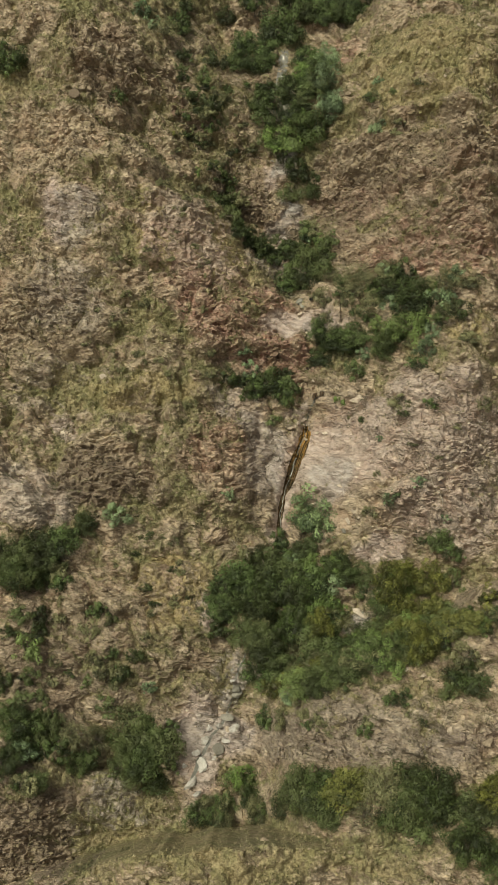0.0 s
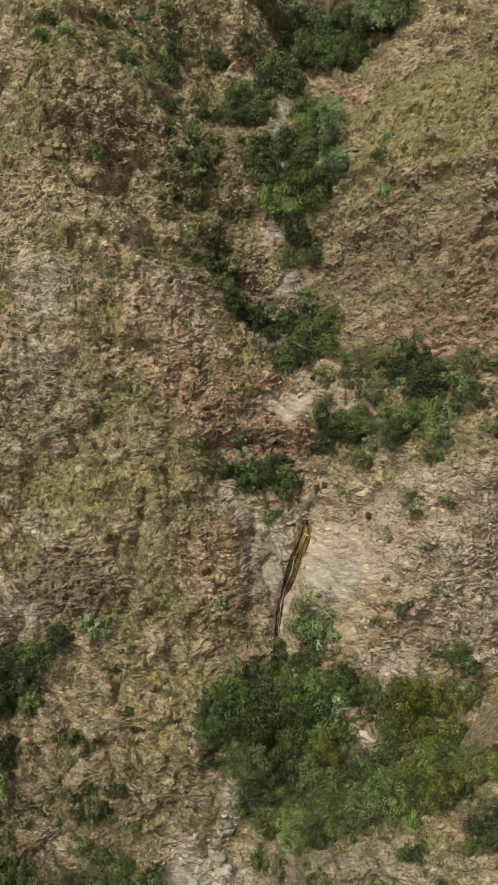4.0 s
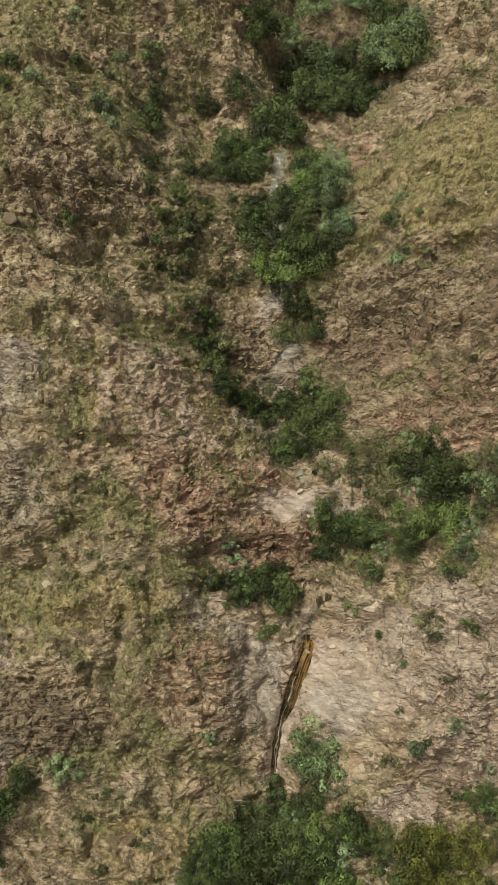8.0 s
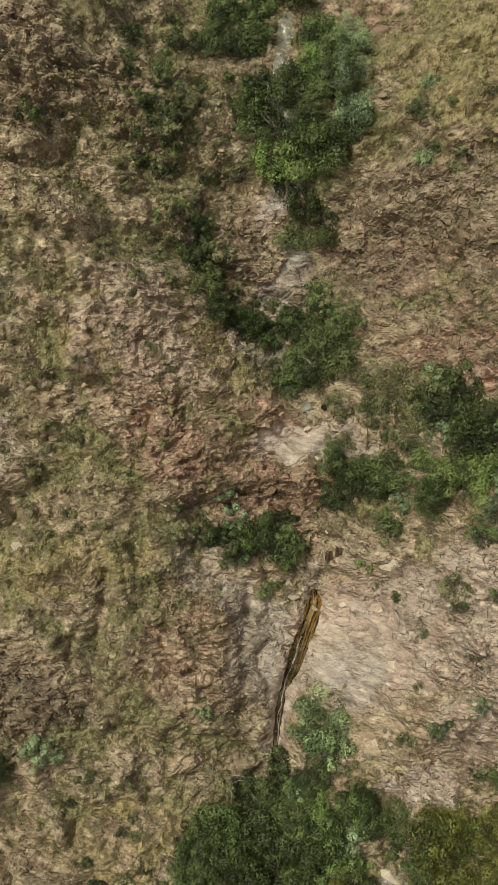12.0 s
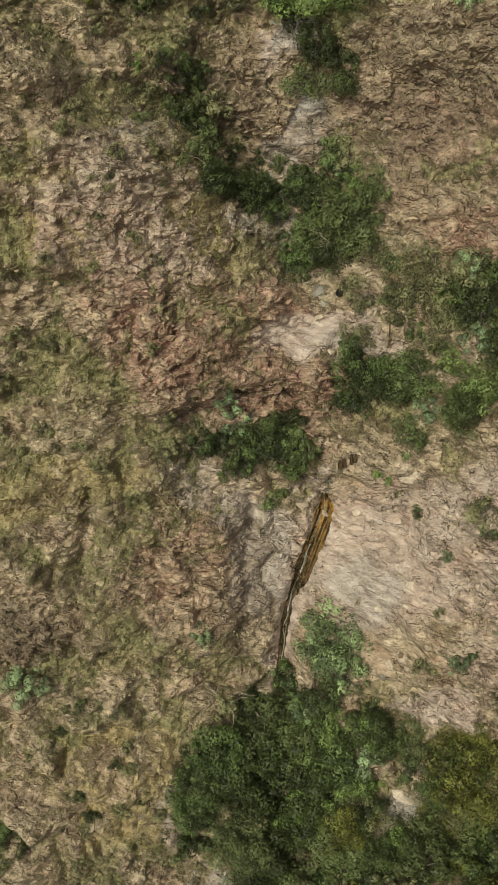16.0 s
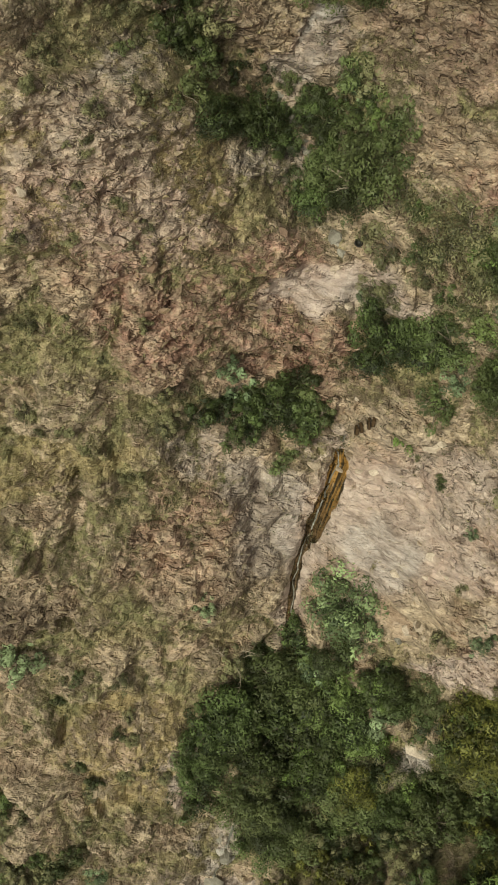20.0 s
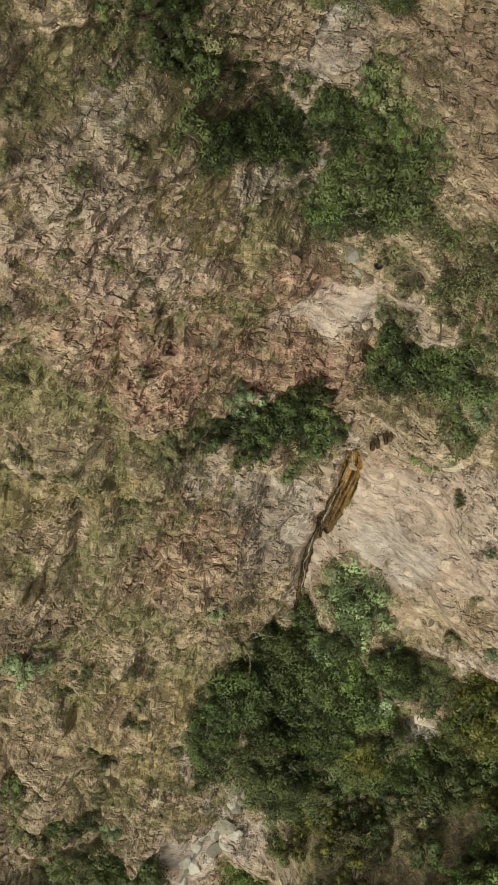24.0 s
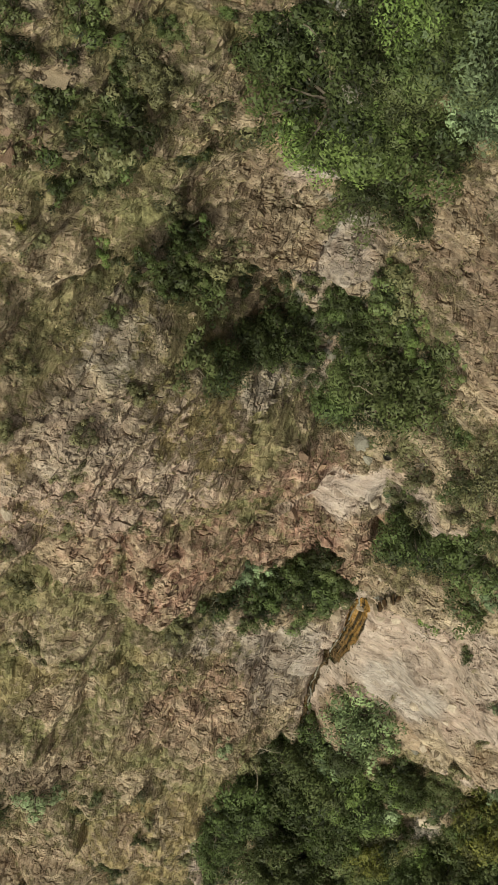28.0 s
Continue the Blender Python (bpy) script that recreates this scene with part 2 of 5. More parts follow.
def blade_material(name, a, b):
    n = Nodes(name, 0.8)
    patch = n.noise(0.3, 4)
    return n.done(n.mix(n.span(patch, 0.4, 0.62, 0.0, 0.7), n.mix(n.island(), a, b), n.mix(n.island(), (0.075, 0.085, 0.035), (0.21, 0.215, 0.095))))


HILLSIDE, RUBBLE, BARK = hillside_material(), rubble_material(), bark_material()
STONES = {
    "brown": stone_material("brown_stone", (0.17, 0.13, 0.09), (0.42, 0.335, 0.23)),
    "pale": stone_material("pale_stone", (0.42, 0.34, 0.25), (0.66, 0.56, 0.44)),
    "red": stone_material("red_stone", (0.2, 0.13, 0.09), (0.38, 0.27, 0.2)),
    "white": stone_material("whitish_stone", (0.34, 0.32, 0.28), (0.55, 0.52, 0.46)),
    "grey": stone_material("grey_stone", (0.2, 0.19, 0.155), (0.36, 0.34, 0.28)),
}
LEAVES = {
    "dark": leaf_material("dark_leaves", (0.012, 0.019, 0.007), (0.07, 0.096, 0.029)),
    "mid": leaf_material("green_leaves", (0.019, 0.03, 0.01), (0.1, 0.14, 0.045)),
    "lime": leaf_material("bright_leaves", (0.035, 0.055, 0.014), (0.165, 0.24, 0.065)),
    "light": leaf_material("grey_green_leaves", (0.065, 0.095, 0.047), (0.245, 0.33, 0.17)),
    "fresh": leaf_material("fresh_leaves", (0.065, 0.095, 0.04), (0.225, 0.3, 0.13)),
    "olive": leaf_material("olive_leaves", (0.05, 0.053, 0.025), (0.2, 0.195, 0.095)),
    "yellow": leaf_material("yellow_green_leaves", (0.035, 0.04, 0.009), (0.165, 0.17, 0.036)),
}
WATER = water_material()
BLADES = blade_material("dry_grass_blades", (0.2, 0.168, 0.085), (0.54, 0.46, 0.27))

# ---- the lie of the land: x across, s up the slope, h out of the slope ----
SLOPE = radians(43)


def hashed(i, j, seed):
    n = (i.astype(np.int64) * 374761393 + j.astype(np.int64) * 668265263 + seed * 1442695041) & 0x7FFFFFFF
    n = ((n ^ (n >> 13)) * 1274126177) & 0x7FFFFFFF
    n = ((n ^ (n >> 16)) * 974634541) & 0x7FFFFFFF
    return (n ^ (n >> 15)) / 2147483647.0


def smooth(a, b, v):
    t = np.clip((v - a) / (b - a), 0.0, 1.0)
    return t * t * (3 - 2 * t)


def ripple(x, y, seed):
    """Smooth value noise, -1 to 1."""
    i, j = np.floor(x), np.floor(y)
    u, v = x - i, y - j
    u, v = u * u * u * (u * (u * 6 - 15) + 10), v * v * v * (v * (v * 6 - 15) + 10)
    a, b, c, d = hashed(i, j, seed), hashed(i + 1, j, seed), hashed(i, j + 1, seed), hashed(i + 1, j + 1, seed)
    return 2 * ((a * (1 - u) + b * u) * (1 - v) + (c * (1 - u) + d * u) * v) - 1


def rough(x, y, seed, octaves=4, gain=0.5):
    total, amount = 0.0, 1.0
    for k in range(octaves):
        total = total + amount * ripple(x, y, seed + 17 * k)
        x, y, amount = x * 2.03 + 3.7, y * 2.03 - 1.9, amount * gain
    return total


def chunks(x, y, z, seed):
    """Broken rock in three dimensions: distance to the joint, and a random number for each block."""
    i, j, k = np.floor(x - 0.5), np.floor(y - 0.5), np.floor(z - 0.5)
    d1, d2, number = np.full(x.shape, 9.0), np.full(x.shape, 9.0), np.zeros(x.shape)
    for a in (0, 1):
        for b in (0, 1):
            for c in (0, 1):
                u, v = i + a + 131 * (k + c), j + b + 57 * (k + c)
                n = hashed(u, v, seed)
                d = np.hypot(np.hypot(x - i - a - 0.5 - 0.6 * (n - 0.5), y - j - b - 0.5 - 0.6 * (hashed(u, v, seed + 3) - 0.5)), z - k - c - 0.5 - 0.6 * (hashed(u, v, seed + 7) - 0.5))
                near = d < d1
                d2, number, d1 = np.where(near, d1, np.minimum(d2, d)), np.where(near, n, number), np.where(near, d, d1)
    return d2 - d1, number


def beside(x, s, line):
    """Signed distance to a line of points (positive to the left of its run) and how far along it, 0 to 1."""
    best, side, along = np.full(x.shape, 1e9), np.zeros(x.shape), np.zeros(x.shape)
    for k in range(len(line) - 1):
        (ax, ay), (bx, by) = line[k], line[k + 1]
        dx, dy = bx - ax, by - ay
        t = np.clip(((x - ax) * dx + (s - ay) * dy) / (dx * dx + dy * dy), 0, 1)
        d = np.hypot(x - ax - t * dx, s - ay - t * dy)
        near = d < best
        best = np.where(near, d, best)
        side = np.where(near, dx * (s - ay) - dy * (x - ax), side)
        along = np.where(near, (k + t) / (len(line) - 1), along)
    return best * np.sign(side), along


def scarp(x, s, line, drop, width, reach):
    """A step along a line, high on its left side, that runs out behind after the reach."""
    d, along = beside(x, s, line)
    ends = smooth(0, 0.15, along) * smooth(1, 0.85, along)
    return drop * ends * 0.5 * (1 + np.tanh(d / width)) * np.exp(-np.maximum(d - 0.5, 0) / reach)


def channel(x, s, line, depth, width):
    d, along = beside(x, s, line)
    return -depth * np.exp(-(d / width) ** 2) * smooth(0, 0.04, along) * smooth(1, 0.96, along)


def features(x, s):
    """The sharp forms: spur edge, ledges, the chute of the falls, the ridges in front."""
    bx, bs = x + 0.5 * rough(x / 2.4, s / 2.4, 81, 2), s + 0.7 * rough(x / 2.0, s / 2.0, 83, 3)
    ex, es = x + 0.3 * rough(x / 1.5, s / 1.5, 85, 2), s + 0.3 * rough(x / 1.5, s / 1.5, 87, 2)
    h = scarp(ex, es, [(3.8, 13.4), (1.8, 16.6), (0.2, 19.5), (-1.2, 21.9), (-2.4, 23.6), (-3.2, 24.6)], 2.6, 0.7, 5.0)
    h = h + scarp(ex, es, [(-5.5, 8.6), (-2.7, 9.4), (-1.0, 9.7), (1.7, 10.2), (3.6, 10.3), (5.2, 9.9)], 2.2, 0.45, 3.0)
    h = h + scarp(ex, es, [(-5.0, 26.6), (-3.4, 25.6), (-2.0, 25.0), (0.2, 24.0), (1.6, 23.2), (3.2, 22.4), (5.6, 21.6)], 1.9, 0.32, 2.5)
    h = h + scarp(bx, bs, [(-8.0, 30.6), (-5.5, 30.8), (-3.2, 30.6), (-1.0, 29.8), (1.0, 30.0)], 1.1, 0.4, 2.0)
    h = h + scarp(bx, bs, [(7.5, 26.5), (11, 25.2), (16, 23.5), (22, 22.5)], 1.9, 0.62, 3.0)
    h = h + scarp(bx, bs, [(8.5, 28.6), (12, 27.4), (17, 26.2), (23, 25.8)], 1.1, 0.4, 1.5)
    h = h + scarp(bx, bs, [(7.5, 31.2), (12, 29.8), (17, 28.6), (23, 28.4)], 1.5, 0.5, 2.5)
    h = h + scarp(bx, bs, [(-20, 33.4), (-14, 33.2), (-10, 32.2), (-7.0, 31.5)], 1.6, 0.5, 2.5)
    h = h + scarp(bx, bs, [(-20, 29.0), (-15, 28.2), (-11, 26.5), (-8, 24.0)], 0.9, 0.35, 2.0)
    h = h + scarp(bx, bs, [(-14, 17.5), (-9, 16.4), (-4, 15.8), (0, 14.8)], 0.8, 0.35, 2.0)
    h = h + scarp(bx, bs, [(-14, 2.0), (-10, 1.6), (-8.2, 2.6)], 1.3, 0.4, 2.0)
    h = h + scarp(bx, bs, [(-12, 7.4), (-10.2, 5.2), (-8, 6.6), (-5.5, 6.4), (-3.6, 4.4)], 0.8, 0.35, 2.2)
    h = h + scarp(bx, bs, [(4.2, -3.0), (6.0, -2.5), (7.6, -2.8), (9.4, -5.0), (11.5, -6.6)], 0.9, 0.3, 2.0)
    h = h + channel(x, s, [(-7.2, 5.6), (-7.6, 3.4), (-7.9, 1.2), (-8.0, -1.2), (-8.6, -3.6)], 0.9, 0.5)
    h = h + channel(x, s, [(-3.9, 5.4), (-3.6, 3.4), (-4.1, 1.2), (-3.8, -1.4)], 0.6, 0.45)
    h = h + channel(x, s, [(0.9, 5.0), (0.9, 3.0), (0.5, 1.0), (0.8, -1.0), (0.4, -3.6)], 0.7, 0.4)
    h = h + scarp(bx, bs, [(6.5, 0.6), (8.5, -1.2), (10.0, -3.8), (13.5, -5.6)], 1.3, 0.4, 3.0)
    h = h + channel(x, s, [(5.6, 5.6), (5.0, 4.1), (5.0, 3.2), (4.6, 2.2), (4.1, 0.9), (3.5, -0.9), (3.0, -2.2), (2.7, -3.9), (2.5, -5.6), (2.35, -7.4), (2.2, -9.0)], 0.7, 0.45)
    crest = -18.1 + 0.3 * (x - 3) + 3.0 * smooth(12.5, 20, x) + 0.5 * rough(x / 2.2, s * 0, 89, 3)
    h = h + (13.0 * (1 - np.exp(-np.maximum(x + 0.3, 0) / 6.5)) + 0.35 * np.maximum(crest - s, 0)) * smooth(0.3, -0.9, s - crest) * smooth(-1, 4, x)
    nose = -29.6 - 0.012 * (x - 0.5) ** 2 + 0.3 * rough(x / 2.2, s * 0, 91, 3)
    h = h + np.maximum(15.5 - 0.035 * (x - 1) ** 2 - h, 0) * smooth(0.15, -0.5, s - nose)
    return h


def knolls(x, s):
    h = 1.31 + -0.128 * x + 0.0504 * s
    # head of the gully: across, up, widths, height
    for c, d, a, b, k in ((6, 50, 5, 9, -9.0), (10, 48, 9, 4, -3.0), (-2, 42, 4.5, 4.5, -5.7), (-8, 42, 4, 9, -2.3), (10, 40, 4.5, 4.5, -4.6), (-14, 40, 6, 6, 1.9), (18, 36, 9, 5, 4.9), (10, 34, 4.5, 4.5, 1.7),):
        h = h + k * np.exp(-((x - c) / a) ** 2 - ((s - d) / b) ** 2)
    # upper crags: across, up, widths, height
    for c, d, a, b, k in ((-10, 28, 9, 4, -2.9), (-14, 28, 5, 9, 4.8), (20, 26, 4, 9, 4.1), (16, 24, 5, 9, 4.7), (6, 24, 4.5, 4.5, -1.9), (0, 24, 4, 9, -4.8), (-10, 24, 4.5, 4.5, 1.9), (-10, 20, 9, 4, 0.5),):
        h = h + k * np.exp(-((x - c) / a) ** 2 - ((s - d) / b) ** 2)
    # spur and slabs: across, up, widths, height
    for c, d, a, b, k in ((4, 14, 4, 9, -2.8), (20, 12, 5, 9, 3.3), (0, 10, 4.5, 4.5, -1.2), (16, 4, 5, 9, 5.6), (-16, 4, 4.5, 4.5, -1.6),):
        h = h + k * np.exp(-((x - c) / a) ** 2 - ((s - d) / b) ** 2)
    # foot of the falls: across, up, widths, height
    for c, d, a, b, k in ((8, 2, 4.5, 4.5, -1.6), (2, -4, 5, 9, -3.4), (-4, -8, 9, 4, -1.4),):
        h = h + k * np.exp(-((x - c) / a) ** 2 - ((s - d) / b) ** 2)
    # valley side in front: across, up, widths, height
    for c, d, a, b, k in ((-8, -16, 9, 4, 1.6), (-20, -16, 4, 9, 2.1), (0, -20, 4.5, 4.5, -1.4), (-18, -28, 4.5, 4.5, 6.0),):
        h = h + k * np.exp(-((x - c) / a) ** 2 - ((s - d) / b) ** 2)
    # lesser swells and hollows: across, up, widths, height
    for c, d, a, b, k in (
        (4, 23, 3, 5, -1.5), (-1, -2, 3, 5, 1.5), (10, 32, 3, 5, -1.3), (-11, 0, 5, 3, 0.9), (-7, -10, 5, 3, 0.9), (-9, 14, 3.5, 3.5, 0.7),
        (-12, 7, 5, 3, -0.7), (1, -20, 5, 3, 0.9), (13, -3, 5, 3, 0.8), (-2, 29, 5, 3, 0.8), (-4, 24, 5, 3, -0.6), (-8, -17, 3.5, 3.5, -0.7),
        (-5, 19, 3.5, 3.5, 0.6), (15, 25, 3, 5, -0.8), (-8, 41, 3, 5, 0.8), (-13, 24, 3, 5, -0.7),
    ):
        h = h + k * np.exp(-((x - c) / a) ** 2 - ((s - d) / b) ** 2)
    return h


# ---- patches of the hillside: across, up, half-widths, strength ----
GRASSY = (
    (-1.1, 21.1, 1.8, 5.4, 0.5), (0.5, 19.3, 1.1, 3.3, 0.3), (14.7, 35.9, 7.8, 6.8, 0.5), (9.9, 35.0, 2.6, 5.0, 0.3),
    (-11.4, 5.8, 6.2, 1.9, 0.3), (-8.6, 10.2, 2.9, 2.9, 0.2), (-7.8, -12.6, 5.1, 5.1, 0.2), (-0.0, -30.7, 13.2, 1.5, 0.6),
    (5.5, -17.8, 5.2, 2.0, 0.3), (-1.0, 17.9, 1.5, 7.0, 0.2), (-18.4, 33.9, 3.1, 2.5, 0.3), (-5.8, 8.5, 2.9, 1.4, 0.1),
    (-7.0, 19.4, 4.0, 2.0, 0.1), (-7.0, 22.0, 1.3, 2.3, 0.2), (-1.2, 18.6, 1.5, 2.2, 0.2), (-7.1, 28.5, 2.6, 3.4, 0.2),
    (-13.8, 41.3, 4.9, 4.0, 0.2), (-2.3, 28.7, 1.5, 1.4, 0.2), (-5.3, -6.7, 2.9, 2.8, 0.2), (-4.5, 21.8, 4.0, 2.3, 0.3),
    (-1.5, 27.3, 4.3, 1.3, 0.3), (-5.3, 24.4, 2.5, 2.0, 0.3), (-6.3, 4.4, 5.1, 6.5, 0.2), (-18.0, 3.9, 2.9, 1.5, 0.3),
    (-11.4, 5.8, 7.2, 1.7, 0.5),
)
BARE = (
    (9.1, -13.1, 1.4, 1.2, 1.0), (-2.8, -22.6, 2.4, 2.2, 1.0), (3.1, 19.2, 0.9, 2.2, 1.0),
    (-11.1, 33.5, 4.6, 3.2, 0.8), (-17.8, 26.8, 5.5, 3.0, 0.7), (-3.0, 19.1, 5.5, 3.7, 0.6), (-1.0, 12.8, 5.9, 3.3, 0.7),
    (-18.1, 11.8, 5.3, 3.8, 0.6), (-16.1, 20.8, 2.2, 2.7, 0.8), (2.4, 8.9, 3.0, 1.9, 1.0), (-2.0, 1.1, 2.9, 4.3, 0.7),
    (-12.2, -1.4, 3.8, 2.9, 0.8), (-17.6, -3.5, 4.2, 2.9, 0.7), (11.8, 2.5, 8.1, 4.3, 0.8), (15.0, -4.1, 7.1, 3.9, 0.8),
    (13.4, 25.8, 8.0, 3.2, 0.9), (14.4, 18.8, 6.9, 2.8, 0.8), (3.0, 22.8, 2.1, 3.1, 1.0), (5.7, 12.7, 2.3, 1.5, 1.0),
    (-4.1, -24.6, 1.9, 2.6, 1.0), (2.9, -0.8, 2.2, 6.3, 1.0), (7.4, -23.3, 7.6, 2.4, 0.7), (15.1, -23.7, 3.3, 2.3, 0.7),
    (-16.1, -30.2, 4.0, 3.2, 0.9), (-13.0, -19.3, 4.1, 2.6, 0.5), (-5.0, -16.6, 3.2, 1.8, 0.5), (2.7, 27.1, 1.2, 2.2, 1.0),
    (2.5, 24.3, 1.8, 0.9, 1.0), (-3.5, 23.4, 1.9, 0.8, 0.5), (3.6, 12.4, 2.6, 1.3, 1.0), (-6.2, 30.6, 1.1, 1.1, 0.9),
    (-5.3, 33.4, 1.0, 0.6, 0.9), (-0.6, 26.5, 3.2, 2.2, 0.7), (8.7, 40.1, 2.7, 2.8, 0.9), (1.2, 0.3, 1.7, 4.0, 0.9),
)
PALE = (
    (1.2, 1.5, 2.0, 3.4, 0.55),
    (9.1, -13.1, 1.4, 1.2, 0.8), (-2.8, -22.6, 2.4, 2.2, 1.0), (3.1, 19.2, 0.9, 2.2, 0.6),
    (-3.9, -24.1, 2.2, 3.1, 1.0), (-1.1, -17.9, 0.8, 1.8, 0.8), (10.7, 2.1, 3.1, 3.9, 0.6), (-16.1, 20.8, 1.7, 2.4, 1.0),
    (3.0, 22.8, 1.6, 1.4, 0.8), (5.6, 12.7, 2.3, 1.3, 0.9), (-4.1, -24.1, 1.8, 2.4, 1.0), (5.8, 0.1, 2.9, 3.5, 0.8),
    (12.2, 2.4, 7.1, 4.2, 0.8), (16.9, -4.1, 5.2, 3.4, 0.75), (16.5, 3.0, 5.0, 3.6, 0.8), (2.7, -1.8, 1.1, 5.3, 0.9), (4.1, 12.4, 2.1, 0.9, 0.8),
    (2.2, 27.7, 0.9, 1.7, 0.9), (3.1, 24.6, 1.0, 0.6, 0.6), (-17.6, -3.5, 3.3, 2.4, 0.5), (-15.7, 2.1, 1.2, 1.0, 0.8),
    (4.4, 5.1, 0.9, 1.3, 0.8), (19.8, -0.3, 2.9, 1.7, 0.6), (3.3, 32.8, 1.1, 2.5, 0.6), (-3.7, -12.5, 1.6, 1.5, 0.9),
    (11.2, -17.6, 1.1, 0.6, 0.8), (14.4, -22.9, 2.9, 1.2, 0.4), (6.7, 0.9, 2.8, 3.1, 0.6), (-1.3, 5.6, 1.8, 1.5, 0.5),
    (-12.4, 6.8, 0.7, 0.6, 0.7), (-9.1, 18.8, 1.0, 0.5, 0.5), (7.2, 0.6, 3.3, 3.9, 0.4), (-4.8, 18.7, 4.8, 3.9, 0.5),
    (4.8, 12.2, 3.3, 1.3, 1.0), (10.8, -7.3, 2.1, 1.5, 0.9), (-3.7, -22.8, 2.3, 3.5, 1.0),
)
RED = (
    (2.4, 9.2, 3.0, 1.8, 0.9), (-2.0, 1.1, 2.9, 3.8, 0.4), (-1.0, 12.8, 5.9, 3.3, 0.9), (15.2, 18.1, 6.4, 2.8, 0.8),
    (13.5, 23.4, 7.5, 1.6, 0.4), (-4.5, 12.8, 3.6, 1.6, 0.7), (-0.6, 11.9, 2.8, 1.7, 0.8), (8.7, 40.1, 2.2, 2.8, 0.7),
    (-5.3, 17.4, 5.8, 3.4, 0.6), (2.9, 23.7, 1.2, 0.5, 0.5), (-6.4, 31.0, 0.7, 1.1, 0.8), (-15.1, 19.9, 2.9, 2.1, 0.2),
    (7.7, 0.8, 2.9, 3.0, 0.3), (18.3, 21.2, 2.0, 0.9, 0.6), (9.9, 23.7, 1.7, 0.9, 0.7), (6.6, 24.0, 1.5, 0.9, 0.5),
    (-2.4, 1.6, 2.2, 2.6, 0.5), (6.5, 1.3, 2.7, 1.9, 0.3),
)
CRAG = (
    (13.4, 25.8, 8.4, 3.2, 1.0), (14.8, 19.6, 6.9, 2.3, 0.8), (-11.1, 33.5, 5.1, 3.2, 1.0), (-17.8, 26.8, 5.0, 2.5, 0.6),
    (-2.5, 19.2, 5.5, 3.3, 0.7), (-0.5, 12.4, 5.9, 2.8, 0.8), (2.4, 8.9, 3.0, 1.9, 1.0), (-12.2, -1.4, 4.2, 2.9, 0.9),
    (-18.1, 11.3, 4.8, 3.3, 0.7), (16.1, 1.0, 5.6, 4.3, 0.7), (16.0, -5.4, 5.7, 2.6, 0.7), (7.4, -23.7, 7.2, 2.0, 0.8),
    (15.5, -23.3, 3.3, 1.5, 1.0), (-16.1, -30.2, 4.0, 3.2, 1.0), (-6.4, -16.7, 4.1, 2.7, 0.7), (-0.6, 25.9, 3.7, 2.1, 0.8),
    (-6.1, 30.8, 1.2, 1.4, 1.0), (-2.1, 30.8, 2.3, 1.4, 0.7), (0.3, 24.6, 3.0, 1.5, 0.8), (-3.1, 14.1, 4.4, 2.2, 0.7),
    (-2.0, 1.1, 2.9, 4.3, 0.8),
)
SMOOTH = (
    (1.0, 1.2, 1.8, 3.2, 0.5),
    (6.4, 0.4, 2.3, 3.6, 1.0), (9.0, -0.6, 2.4, 2.4, 0.5), (8.6, -4.0, 2.0, 1.8, 0.7), (2.4, -1.7, 1.2, 4.3, 0.9),
    (4.6, 12.5, 2.4, 1.3, 1.0), (0.2, 14.2, 2.0, 1.4, 0.5), (-4.1, -24.1, 1.9, 2.6, 1.0), (2.5, 28.4, 0.8, 2.0, 0.8),
    (-4.0, -12.7, 1.9, 1.7, 0.6), (3.2, 24.4, 0.8, 0.9, 0.8),
)
TAN = (
    (-6.5, -11.1, 3.3, 2.9, 0.5), (0.3, -31.4, 10.0, 1.2, 0.15), (16.0, 26.9, 5.4, 2.1, 0.3), (15.5, 34.9, 6.7, 6.2, 0.2),
    (-9.1, 5.8, 4.8, 1.4, 0.3), (17.7, 11.3, 1.9, 2.6, 0.4), (-4.7, 18.9, 4.6, 3.8, 0.5),
)
